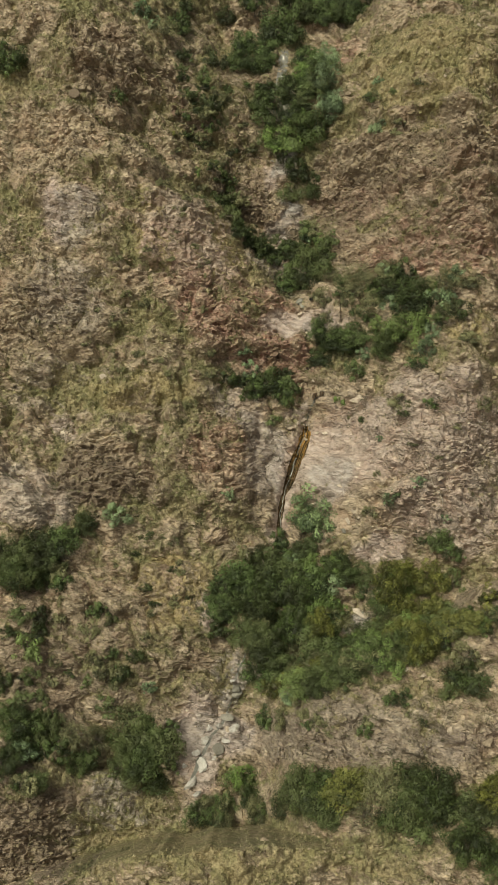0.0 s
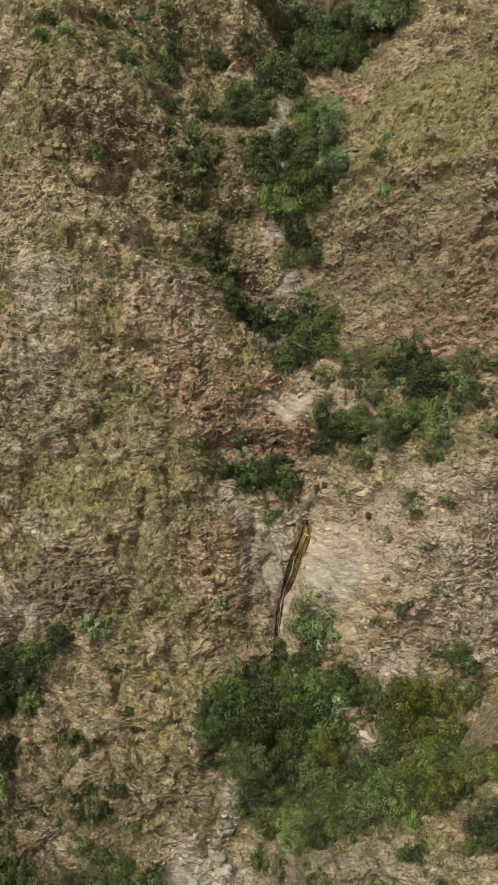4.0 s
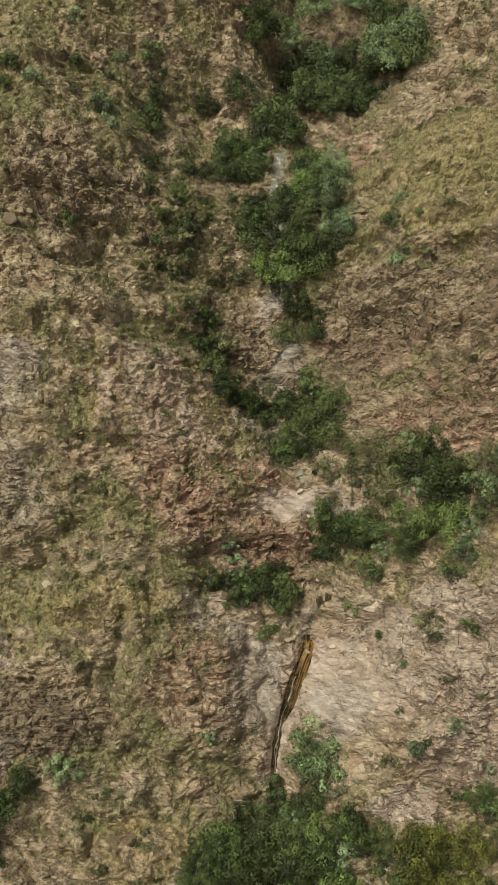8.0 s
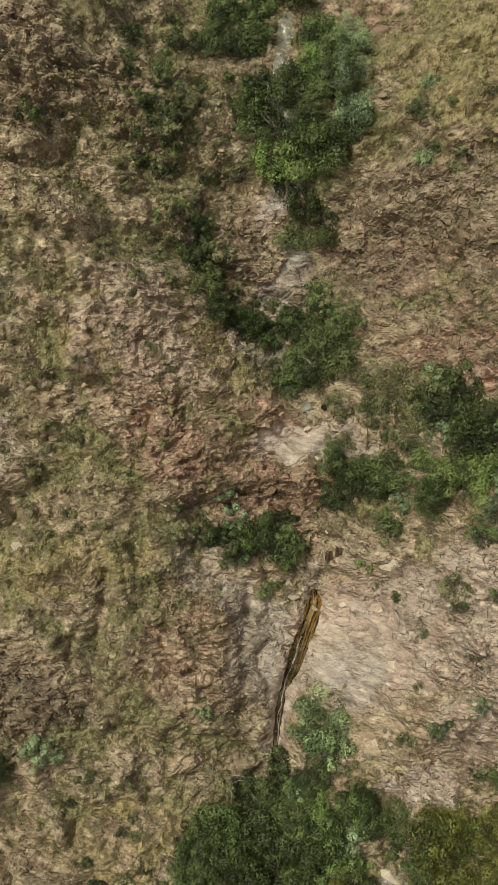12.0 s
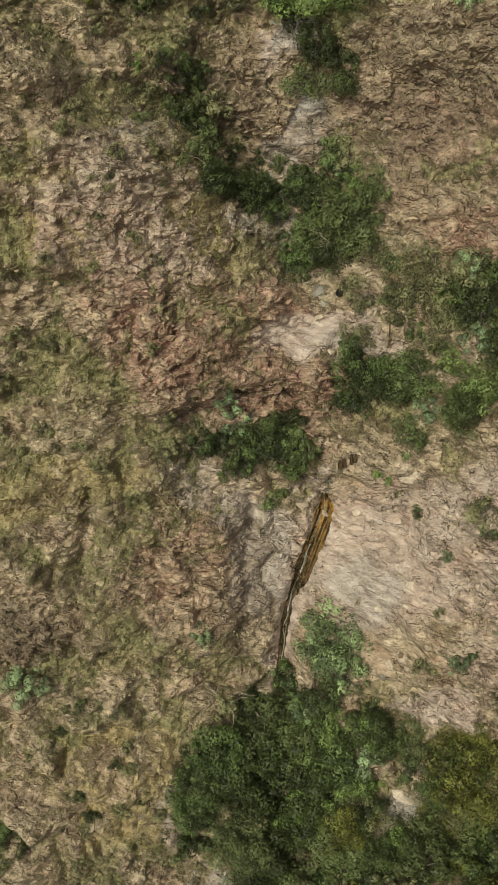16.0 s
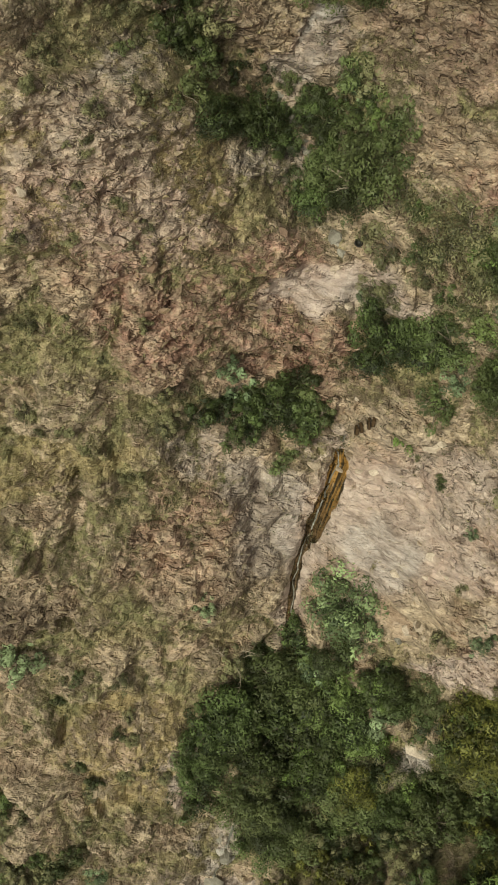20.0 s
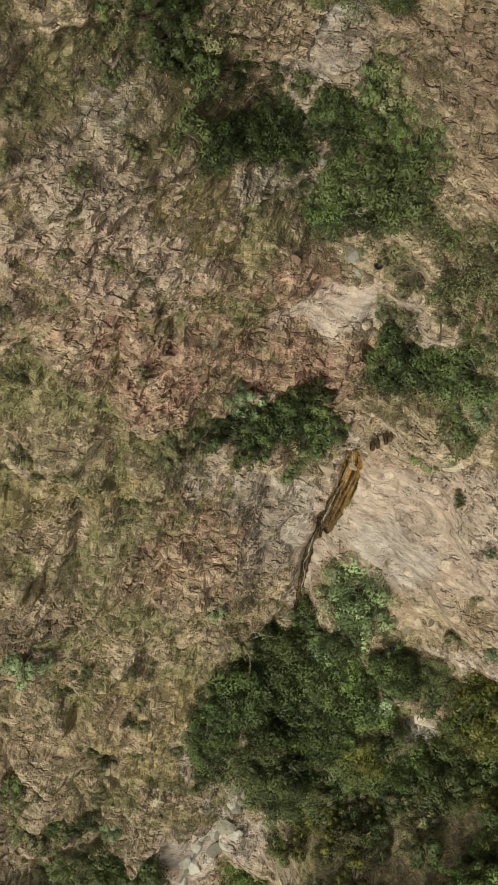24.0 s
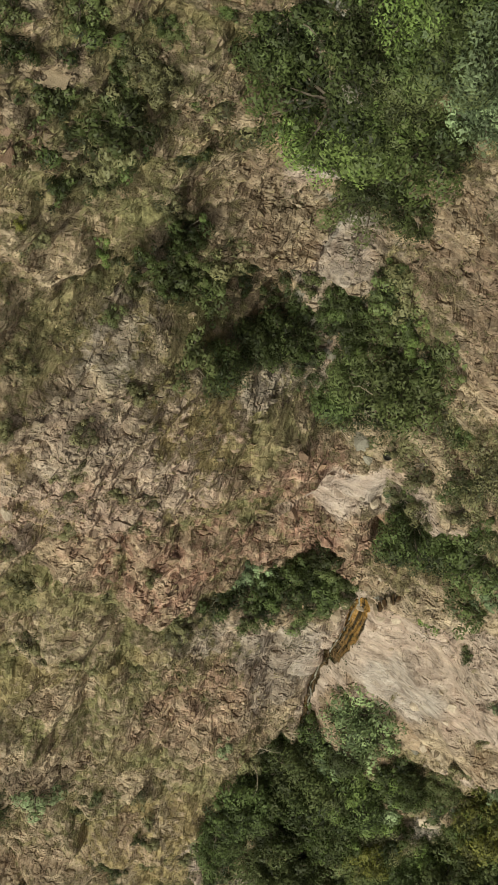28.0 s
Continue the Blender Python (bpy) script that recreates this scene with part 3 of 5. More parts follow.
# dark rock of the crags, with shade under lips and overhangs painted in
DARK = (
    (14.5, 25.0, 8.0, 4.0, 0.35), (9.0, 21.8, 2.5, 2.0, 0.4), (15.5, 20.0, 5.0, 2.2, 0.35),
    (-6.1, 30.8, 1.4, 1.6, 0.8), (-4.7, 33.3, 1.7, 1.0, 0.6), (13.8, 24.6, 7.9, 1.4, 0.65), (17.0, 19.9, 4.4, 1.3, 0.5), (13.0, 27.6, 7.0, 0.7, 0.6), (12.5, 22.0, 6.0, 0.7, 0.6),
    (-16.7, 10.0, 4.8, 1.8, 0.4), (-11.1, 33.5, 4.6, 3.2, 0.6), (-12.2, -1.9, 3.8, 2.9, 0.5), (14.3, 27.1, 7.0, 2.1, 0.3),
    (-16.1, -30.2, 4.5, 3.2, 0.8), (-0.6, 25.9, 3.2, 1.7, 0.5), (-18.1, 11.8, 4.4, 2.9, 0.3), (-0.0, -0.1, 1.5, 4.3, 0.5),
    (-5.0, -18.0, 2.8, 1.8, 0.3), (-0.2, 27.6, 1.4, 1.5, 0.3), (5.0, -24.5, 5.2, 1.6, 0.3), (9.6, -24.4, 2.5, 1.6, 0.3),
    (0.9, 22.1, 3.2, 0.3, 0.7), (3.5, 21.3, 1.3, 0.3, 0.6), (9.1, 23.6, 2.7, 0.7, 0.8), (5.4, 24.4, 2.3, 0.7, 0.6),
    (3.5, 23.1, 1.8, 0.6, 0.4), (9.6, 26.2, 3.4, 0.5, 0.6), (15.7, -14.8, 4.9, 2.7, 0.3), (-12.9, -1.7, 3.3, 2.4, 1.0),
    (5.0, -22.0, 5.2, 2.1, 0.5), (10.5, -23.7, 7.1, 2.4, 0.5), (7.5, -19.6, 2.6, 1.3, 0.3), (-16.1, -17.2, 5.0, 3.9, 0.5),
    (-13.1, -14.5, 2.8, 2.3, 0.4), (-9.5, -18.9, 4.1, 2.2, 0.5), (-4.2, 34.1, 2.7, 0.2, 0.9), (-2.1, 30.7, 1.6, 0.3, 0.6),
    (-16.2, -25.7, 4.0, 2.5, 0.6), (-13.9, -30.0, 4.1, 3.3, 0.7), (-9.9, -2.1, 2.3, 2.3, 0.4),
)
GREY = (
    (1.0, 1.5, 2.2, 3.4, 0.5), (6.8, -1.0, 1.8, 1.6, 0.6),
    (6.5, -1.4, 1.3, 1.6, 0.5), (7.4, -22.5, 8.5, 2.4, 0.3), (6.0, 12.2, 1.4, 1.0, 0.3), (3.3, 24.6, 0.9, 0.8, 1.0), (9.1, -13.1, 1.4, 1.2, 0.8), (-2.8, -22.6, 2.2, 2.0, 0.5),
    (2.7, 28.8, 0.8, 1.4, 0.8), (1.1, 18.4, 1.3, 1.3, 0.5), (5.4, 23.0, 1.2, 0.5, 0.3), (-17.6, -3.5, 3.3, 2.9, 0.3),
    (-1.4, -17.9, 1.2, 2.2, 0.6), (-14.2, 19.8, 1.5, 2.0, 0.5), (-14.8, 14.7, 2.9, 1.9, 0.4), (3.0, 22.8, 1.3, 1.4, 0.5),
    (1.5, 0.5, 1.2, 3.1, 0.5), (-10.7, -28.4, 2.3, 3.4, 0.6), (-16.2, 5.5, 4.3, 2.3, 0.3), (-14.8, 11.9, 2.9, 1.4, 0.4),
    (-4.5, 23.2, 1.8, 0.7, 0.4), (-2.5, 5.6, 1.5, 1.1, 0.3),
)
CHUTE = ((5.0, 4.2), (5.0, 3.2), (4.6, 2.2), (4.1, 0.9), (3.5, -0.9), (3.0, -2.2), (2.7, -3.9), (2.5, -5.6), (2.35, -7.4))


def height(x, s):
    """The large form, which dies out into plain slopes beyond the view."""
    fade = smooth(44, 27, np.abs(x)) * smooth(75, 58, s) * smooth(-62, -38, s)
    far = 1 - smooth(34, 24, np.abs(x)) * smooth(66, 57, s) * smooth(-50, -37, s)
    return (knolls(x, s) + features(x, s)) * fade + far * (4 * rough(x / 38, s / 38, 71, 5) + 26 * rough(x / 240, s / 240, 72, 3) * smooth(60, 300, np.hypot(x, s)))


ragged = {"x": None}


def zone(x, s, rows):
    """How far each place lies within the patches: across, up, half-widths, strength; with ragged edges."""
    if ragged["x"] is not x:
        ragged.update(x=x, wx=x + 1.1 * rough(x / 2.2, s / 2.2, 31, 4), ws=s + 0.9 * rough(x / 2.2, s / 2.2, 37, 4))
    wx, ws = ragged["wx"], ragged["ws"]
    total = np.zeros(x.shape)
    for c, d, a, b, k in rows:
        near = np.flatnonzero((np.abs(wx - c) < 1.23 * a) & (np.abs(ws - d) < 1.23 * b))
        if len(near):
            r = ((wx[near] - c) / a) ** 2 + ((ws[near] - d) / b) ** 2
            total[near] = np.maximum(total[near], k * smooth(1.5, 0.5, r))
    return np.clip(total, 0, 1)


def covers(x, s):
    grass = np.clip(0.42 + 0.32 * rough(x / 3, s / 3, 41, 4) + 0.4 * smooth(0.35, 0.0, bulges(x, s)) + 0.85 * zone(x, s, GRASSY) - 0.5 * zone(x, s, BARE), 0, 1)
    out = smooth(30, 40, np.abs(x)) + smooth(56, 64, s) + smooth(-36, -44, s)
    return np.clip(grass + 0.2 * np.clip(out, 0, 1), 0, 1)


def profile(s):
    """The slope's line in y and z, and its outward normal, for every s: valley floor, hillside, far crest."""
    line = np.arange(-1600, 1600.01, 1.0)
    angle = SLOPE * smooth(-78, -40, line) * (1 - 0.45 * smooth(60, 130, line)) * (1 - smooth(150, 330, line)) + radians(2.5) * smooth(-160, -400, line) * -1
    y, z = np.cumsum(np.cos(angle)), np.cumsum(np.sin(angle))
    k = np.argmin(np.abs(line))
    y, z = 88 + y - y[k], 20 + z - z[k]
    a = np.interp(s, line, angle)
    return np.interp(s, line, y), np.interp(s, line, z), -np.sin(a), np.cos(a)


def bulges(x, s):
    """Rounded bosses of rock parted by creases, 0 in the creases."""
    u, v = x + 0.5 * rough(x / 2, s / 2, 73, 2), s + 0.25 * x + 0.5 * rough(x / 2, s / 2, 74, 2)
    return np.abs(rough(u / 3.6, v / 3.0, 75, 3))


def relief(x, s, h, grass):
    """Jutting strata, broken blocks and wavy scales on the bare rock, hummocks in the grass."""
    y, z, ny, nz = profile(s)
    y, z = y + h * ny, z + h * nz
    bare = smooth(0.85, 0.3, grass + 0.45 * rough(x / 0.8, s / 0.8, 43, 4))
    plain, crag = zone(x, s, SMOOTH), zone(x, s, CRAG)
    bed = 0.75 * s + 0.22 * h + 0.14 * x * smooth(-2, 8, x) + 0.12 * x + 0.6 * rough(x / 5, s / 5, 44, 3) + 0.2 * rough(x / 1.2, s / 1.2, 48, 3)
    out = 0.0
    for thick, size, seed in ((1.5, 0.7, 45), (0.62, 0.44, 46), (0.3, 0.2, 47)):
        layer = np.floor(bed / thick)
        f = bed / thick - layer
        strong = (0.25 + 0.75 * hashed(layer, layer * 0, seed)) * smooth(-0.5, 0.4, rough(x / 1.3 + layer * 7.3, s / 1.0, seed + 3, 3))
        out = out + size * strong * (f ** 1.3 * smooth(1.0, 0.88, f) - 0.35)
    scale = rough(x / 0.9, bed / 0.42, 49, 3)
    out = out + 0.26 * (0.4 - np.abs(scale)) + 0.12 * rough(x / 0.45, bed / 0.2, 50, 2)
    wx, wy = x + 0.25 * rough(x, s, 51, 2), y + 0.25 * rough(x, s, 55, 2)
    for across, thick, lift, seed in ((2.6, 1.5, 0.5, 58), (1.0, 0.45, 0.24, 52)):
        joint, number = chunks(wx / across, wy / across, bed / thick, seed)
        out = out + lift * (number - 0.5) * smooth(0, 0.14, joint) - 0.16 * lift * smooth(0.12, 0, joint)
    out = out * (0.8 + 0.8 * crag)
    u, v = x + 0.3 * z, 0.75 * (y + 0.9 * z)
    turf = 0.34 * np.abs(rough(u / 0.9, v / 0.9, 61, 4)) + 0.17 * rough(u / 0.3, v / 0.3, 63, 2)
    lie = 0.42 * x + s
    sheet = 0.14 * rough(lie / 0.8, (x - 0.42 * s) / 2.2, 67, 4) - 0.22 * smooth(0.12, 0.0, np.abs(rough(lie / 2.2 + 0.25 * rough(x / 2, s / 2, 70, 2), (x - 0.42 * s) / 6, 68, 1)))
    return bare * (out * (1 - 0.8 * plain) + sheet * plain) + (1 - bare) * (turf + 0.4 * out * (1 - plain)) + 0.25 * rough(x / 3.1, s / 3.1, 65, 3) + 1.5 * (bulges(x, s) - 0.4) * (1 - 0.8 * plain) * (1 - 0.45 * crag)


def spread(a, b, step, far, growth):
    inner = list(np.arange(a, b + step / 2, step))
    out, d = [], step
    while not out or out[-1] < far:
        d *= growth
        out.append((out[-1] if out else 0) + d)
    return np.array([a - v for v in reversed(out)] + inner + [inner[-1] + v for v in out])


def on_ground(x, s, lift=0.0):
    """The place on the finished ground at x, s (arrays), and the large form's upward tilt there."""
    x, s = np.asarray(x, float), np.asarray(s, float)
    h = height(x, s)
    h = h + relief(x, s, h, covers(x, s)) + lift
    y, z, ny, nz = profile(s)
    return np.stack([x, y + h * ny, z + h * nz], -1)


def build_ground():
    xs, ss = spread(-22.5, 23, 0.108, 1500, 1.25), spread(-34.5, 55, 0.1, 1400, 1.25)
    x, s = np.meshgrid(xs, ss)
    x, s = x.ravel(), s.ravel()
    h = height(x, s)
    grass = covers(x, s)
    h = h + relief(x, s, h, grass)
    y, z, ny, nz = profile(s)
    verts = np.stack([x, y + h * ny, z + h * nz], -1).astype(np.float32)
    nx, ns = len(xs), len(ss)
    i = (np.arange(ns - 1)[:, None] * nx + np.arange(nx - 1)[None, :]).ravel()
    faces = np.stack([i, i + 1, i + nx + 1, i + nx], -1).astype(np.int32)
    me = bpy.data.meshes.new("ground")
    me.vertices.add(len(verts))
    me.vertices.foreach_set("co", verts.ravel())
    me.loops.add(faces.size)
    me.loops.foreach_set("vertex_index", faces.ravel())
    me.polygons.add(len(faces))
    me.polygons.foreach_set("loop_start", np.arange(0, faces.size, 4, dtype=np.int32))
    me.polygons.foreach_set("use_smooth", np.zeros(len(faces), dtype=bool))
    me.update(calc_edges=True)
    paint(me, *layers(x, s, grass))
    at = me.attributes.new("flow", "FLOAT_COLOR", "POINT")
    at.data.foreach_set("color", np.stack(flow(x, s), -1).astype(np.float32).ravel())
    me.materials.append(HILLSIDE)
    ob = new("ground", me)
    return tagged(ob, "steep hillside of layered brown rock and dry grass", "hillside", kind="structure")


def layers(x, s, grass):
    """Which rock, how much grass and what painted-in shade lies at each point."""
    one = np.ones(len(x))
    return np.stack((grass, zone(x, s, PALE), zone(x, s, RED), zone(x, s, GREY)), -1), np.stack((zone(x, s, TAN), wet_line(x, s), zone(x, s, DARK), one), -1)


def paint(me, cover, stain_and_shade):
    for name, values in (("cover", cover), ("stain_and_shade", stain_and_shade)):
        at = me.attributes.new(name, "FLOAT_COLOR", "POINT")
        at.data.foreach_set("color", values.astype(np.float32).ravel())


def wet_line(x, s):
    d, along = beside(x, s, CHUTE)
    w = np.interp(along, (0, 0.1, 0.2, 0.3, 0.45, 0.6, 0.8, 1), (0.14, 0.3, 0.55, 0.5, 0.36, 0.24, 0.16, 0.2)) * (1 + 0.35 * rough(s * 0.9, x * 0.9, 95, 3))
    return smooth(1.3, 0.85, np.abs(d) / w) * smooth(0, 0.03, along) * smooth(1, 0.98, along)


def flow(x, s):
    """Across and along the chute, for streaks that run with the water."""
    d, along = beside(x, s, CHUTE)
    return d, along * 12.0, zone(x, s, SMOOTH), 0.45 * x + s


ground = build_ground()

# ---- shrubs and trees ----
def mesh_of(name, verts, faces, material):
    me = bpy.data.meshes.new(name)
    me.from_pydata([tuple(v) for v in verts], [], faces)
    me.materials.append(material)
    return me


def tube(verts, faces, a, b, ra, rb, sides=5):
    """A tapered limb from a to b."""
    a, b = Vector(a), Vector(b)
    q = (b - a).to_track_quat("Z", "Y")
    k = len(verts)
    for p, r in ((a, ra), (b, rb)):
        for i in range(sides):
            w = 2 * math.pi * i / sides
            verts.append(p + q @ Vector((r * math.cos(w), r * math.sin(w), 0)))
    for i in range(sides):
        j = (i + 1) % sides
        faces.append((k + i, k + j, k + sides + j, k + sides + i))


def shrub_meshes(kind, seed, leaves, flat, lumps_wanted, leaf):
    """Trunk and crown of a shrub of radius 1 that stands at the origin: clumps of leaves on the ends of branches over
    an inner mass with shade put into its colour.
    """
    rng = np.random.default_rng(seed)
    wide, deep = rng.uniform(0.8, 1.2), rng.uniform(0.8, 1.15)
    w, up = rng.uniform(0, 6.28, lumps_wanted), rng.random(lumps_wanted)
    out = np.sqrt(1 - up * up) * rng.uniform(0.45, 1.08, lumps_wanted)
    tops = np.stack([out * wide * np.cos(w), out * deep * np.sin(w), (0.2 + 0.95 * up) * flat * rng.uniform(0.7, 1.2, lumps_wanted)], -1)
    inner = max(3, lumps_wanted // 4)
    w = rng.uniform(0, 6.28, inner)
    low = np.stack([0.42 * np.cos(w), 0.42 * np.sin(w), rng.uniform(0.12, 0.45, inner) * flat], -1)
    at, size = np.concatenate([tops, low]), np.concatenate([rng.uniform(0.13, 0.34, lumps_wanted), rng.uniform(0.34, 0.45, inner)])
    # the inner mass gets the darkest tones: shade between clumps as leaf colour
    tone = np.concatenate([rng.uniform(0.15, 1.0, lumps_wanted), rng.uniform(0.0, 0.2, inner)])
    wood, wood_faces = [], []
    fork = Vector((rng.uniform(-0.06, 0.06), rng.uniform(-0.06, 0.06), 0.25 * flat))
    tube(wood, wood_faces, (0, 0, -0.35), fork, 0.06, 0.045, 6)
    for c in tops[:16]:
        c = Vector(c)
        bend = fork.lerp(c, 0.5) + Vector((rng.uniform(-0.08, 0.08), rng.uniform(-0.08, 0.08), 0.05))
        tube(wood, wood_faces, fork, bend, 0.03, 0.02, 4)
        tube(wood, wood_faces, bend, c, 0.02, 0.006, 4)
    number = rng.choice(len(at), leaves, p=size ** 2 / (size ** 2).sum())
    d = rng.normal(size=(leaves, 3)) * (1, 1, 0.8) + (0, 0, 0.5)
    d = d / np.linalg.norm(d, axis=-1, keepdims=True)
    p = at[number] + d * (size[number] * rng.random(leaves) ** 0.15 * rng.uniform(0.85, 1.15, leaves))[:, None]
    p[:, 2] = np.where(p[:, 2] < 0.02, rng.uniform(0.02, 0.2, leaves), p[:, 2])
    face = d + rng.normal(size=(leaves, 3)) * 0.14 + (0, 0, 0.05)
    face = face / np.linalg.norm(face, axis=-1, keepdims=True)
    a = np.cross(face, rng.normal(size=(leaves, 3)))
    a = a / np.linalg.norm(a, axis=-1, keepdims=True)
    b = np.cross(face, a)
    r = (leaf * rng.uniform(0.7, 1.4, leaves))[:, None]
    verts = np.stack([p - r * a + 0.1 * r * b, p + 0.1 * r * a - 0.62 * r * b + 0.12 * r * face, p + r * a + 0.35 * r * b - 0.05 * r * face], 1)
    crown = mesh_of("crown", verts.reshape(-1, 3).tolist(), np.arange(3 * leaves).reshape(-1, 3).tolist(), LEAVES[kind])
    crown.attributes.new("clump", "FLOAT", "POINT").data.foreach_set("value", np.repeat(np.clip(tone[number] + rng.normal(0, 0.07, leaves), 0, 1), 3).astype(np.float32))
    return mesh_of("trunk", wood, wood_faces, BARK), crown


SHAPES = {"dark": (0.85, 0.037), "mid": (0.8, 0.037), "lime": (0.85, 0.038), "light": (0.85, 0.032), "fresh": (0.9, 0.034), "olive": (0.7, 0.033), "yellow": (0.95, 0.036)}
WORDS = {
    "dark": ("dense dark green leafy shrub rooted among rocks", "shrub"), "mid": ("green leafy shrub growing on the rocky slope", "leafy shrub"),
    "lime": ("bright green leafy bush on the slope", "bush"), "light": ("rounded pale grey-green bush with fine leaves", "bush"),
    "fresh": ("rounded fresh green bush with soft full crown", "bush"),
    "olive": ("thin olive-brown scrub bush on dry ground", "bush"), "yellow": ("yellow-green leafy tree with full crown", "tree"),
}
KINDS = {}
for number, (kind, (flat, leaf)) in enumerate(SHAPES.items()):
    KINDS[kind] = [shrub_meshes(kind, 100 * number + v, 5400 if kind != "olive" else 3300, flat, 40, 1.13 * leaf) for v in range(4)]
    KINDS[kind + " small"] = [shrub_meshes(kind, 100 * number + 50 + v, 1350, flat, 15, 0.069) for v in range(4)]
plant_chance = random.Random(5)


PLANTS = []
# open ground that no shrub covers: stream bed in the gully, gravel in the thicket, pale bed below
OPEN = ((2.7, 19.9, 0.15), (3.4, 18.5, 0.1), (4.6, 15.4, 0.4), (9.1, -13.1, 1.1), (-2.8, -22.6, 1.5), (-1.4, -20.0, 0.6))


def shrub(kind, x, s, r, group="shrubs on the slope"):
    """Notes a shrub, unless it would cover open ground; plant() sets them all out."""
    if all(math.hypot(x - a, s - b) > wide + 0.6 * r for a, b, wide in OPEN):
        PLANTS.append((kind, x, s, r, group))


def plant():
    places = on_ground([q[1] for q in PLANTS], [q[2] for q in PLANTS], -0.1)
    for (kind, x, s, r, group), p in zip(PLANTS, places):
        trunk, crown = KINDS[kind if r > 1.25 else kind + " small"][plant_chance.randrange(4)]
        label, category = WORDS[kind]
        ob = new(category.replace(" ", "_"))
        lean = Euler((plant_chance.uniform(0.0, 0.3), plant_chance.uniform(-0.12, 0.12), plant_chance.uniform(0, 6.28)))
        ob.matrix_basis = Matrix.LocRotScale(Vector(p), lean, Vector((r * plant_chance.uniform(0.85, 1.2), r, r * plant_chance.uniform(0.75, 1.4))))
        tagged(ob, label, category, group)
        for name, me in (("trunk", trunk), ("crown", crown)):
            child = new(name, me)
            child.parent = ob


def fill(kinds, x, s, a, b, count, low, high, group):
    """More shrubs of a thicket, strewn over an oval of the slope."""
    for n in range(count):
        w, d = plant_chance.uniform(0, 6.28), math.sqrt(plant_chance.random())
        shrub(plant_chance.choice(kinds), x + a * d * math.cos(w), s + b * d * math.sin(w), plant_chance.uniform(low, high), group)


for kind, x, s, r in (
    ("dark", -5.3, 32.6, 0.8), ("dark", -4.6, 31.3, 0.6), ("dark", -5.9, 34.1, 0.7), ("mid", -3.3, 32.8, 0.5), ("dark", -5.6, 29.2, 0.6),
    ("dark", -3.1, 33.3, 0.4), ("dark", -6.0, 35.2, 0.7), ("mid", -0.2, 34.6, 0.5), ("dark", -2.0, 34.2, 0.4), ("olive", -2.1, 26.7, 0.5),
    ("mid", -3.2, 31.1, 0.5), ("olive", -6.6, 27.5, 0.6), ("olive", -5.1, 25.1, 0.5), ("mid", -4.5, 23.6, 0.5), ("olive", -5.7, 25.7, 0.4),
    ("mid", -1.8, 34.0, 0.4), ("yellow", -6.6, 28.8, 0.3), ("lime", -4.6, 26.3, 0.5), ("dark", -5.5, 29.2, 0.4), ("fresh", 2.3, 33.8, 0.8),
    ("mid", 4.5, 31.7, 0.7), ("mid", 5.5, 29.1, 0.6), ("fresh", 7.2, 30.9, 0.6), ("fresh", 6.7, 34.8, 0.7), ("dark", 3.0, 32.1, 0.7),
    ("mid", -4.9, 31.5, 0.4), ("lime", -0.0, 31.3, 0.2), ("mid", -1.2, 31.6, 0.2), ("light", 5.5, 21.5, 0.9), ("lime", 6.3, 20.8, 0.8),
    ("mid", 7.5, 20.4, 0.9), ("dark", 5.5, 19.9, 0.9), ("mid", 7.0, 18.9, 0.8), ("olive", 5.8, 15.3, 0.5),
):
    shrub(kind, x, s, r, "bushes over the lip")
for kind, x, s, r in (
    ("mid", 2.8, 40.9, 2.5), ("mid", 1.2, 36.5, 1.6), ("dark", 6.7, 47.9, 3.0), ("dark", 8.8, 47.4, 2.4), ("dark", 4.3, 46.2, 2.3),
    ("light", 6.4, 33.5, 1.6), ("light", 7.4, 31.2, 1.1), ("dark", 3.0, 31.0, 2.0), ("lime", 4.0, 29.5, 2.0), ("lime", 2.5, 29.7, 1.6),
    ("dark", 5.0, 31.4, 1.6), ("dark", 5.6, 29.9, 1.8), ("dark", 4.5, 25.4, 1.5), ("dark", 4.6, 27.0, 1.5), ("dark", 3.3, 28.1, 1.0),
    ("mid", 5.3, 37.2, 1.6), ("dark", 5.0, 32.9, 1.3), ("mid", -0.1, 38.6, 1.2), ("dark", -2.2, 43.6, 1.4), ("olive", -7.6, 38.3, 1.6),
    ("mid", -6.3, 41.1, 1.2), ("mid", -11.6, 30.6, 1.1), ("mid", -20.4, 33.2, 1.8), ("mid", -5.6, 30.8, 0.9), ("dark", 0.5, 44.2, 1.4),
    ("dark", 1.5, 33.6, 1.1), ("mid", 9.7, 45.1, 1.4),
):
    shrub(kind, x, s, r, "top of the gully")
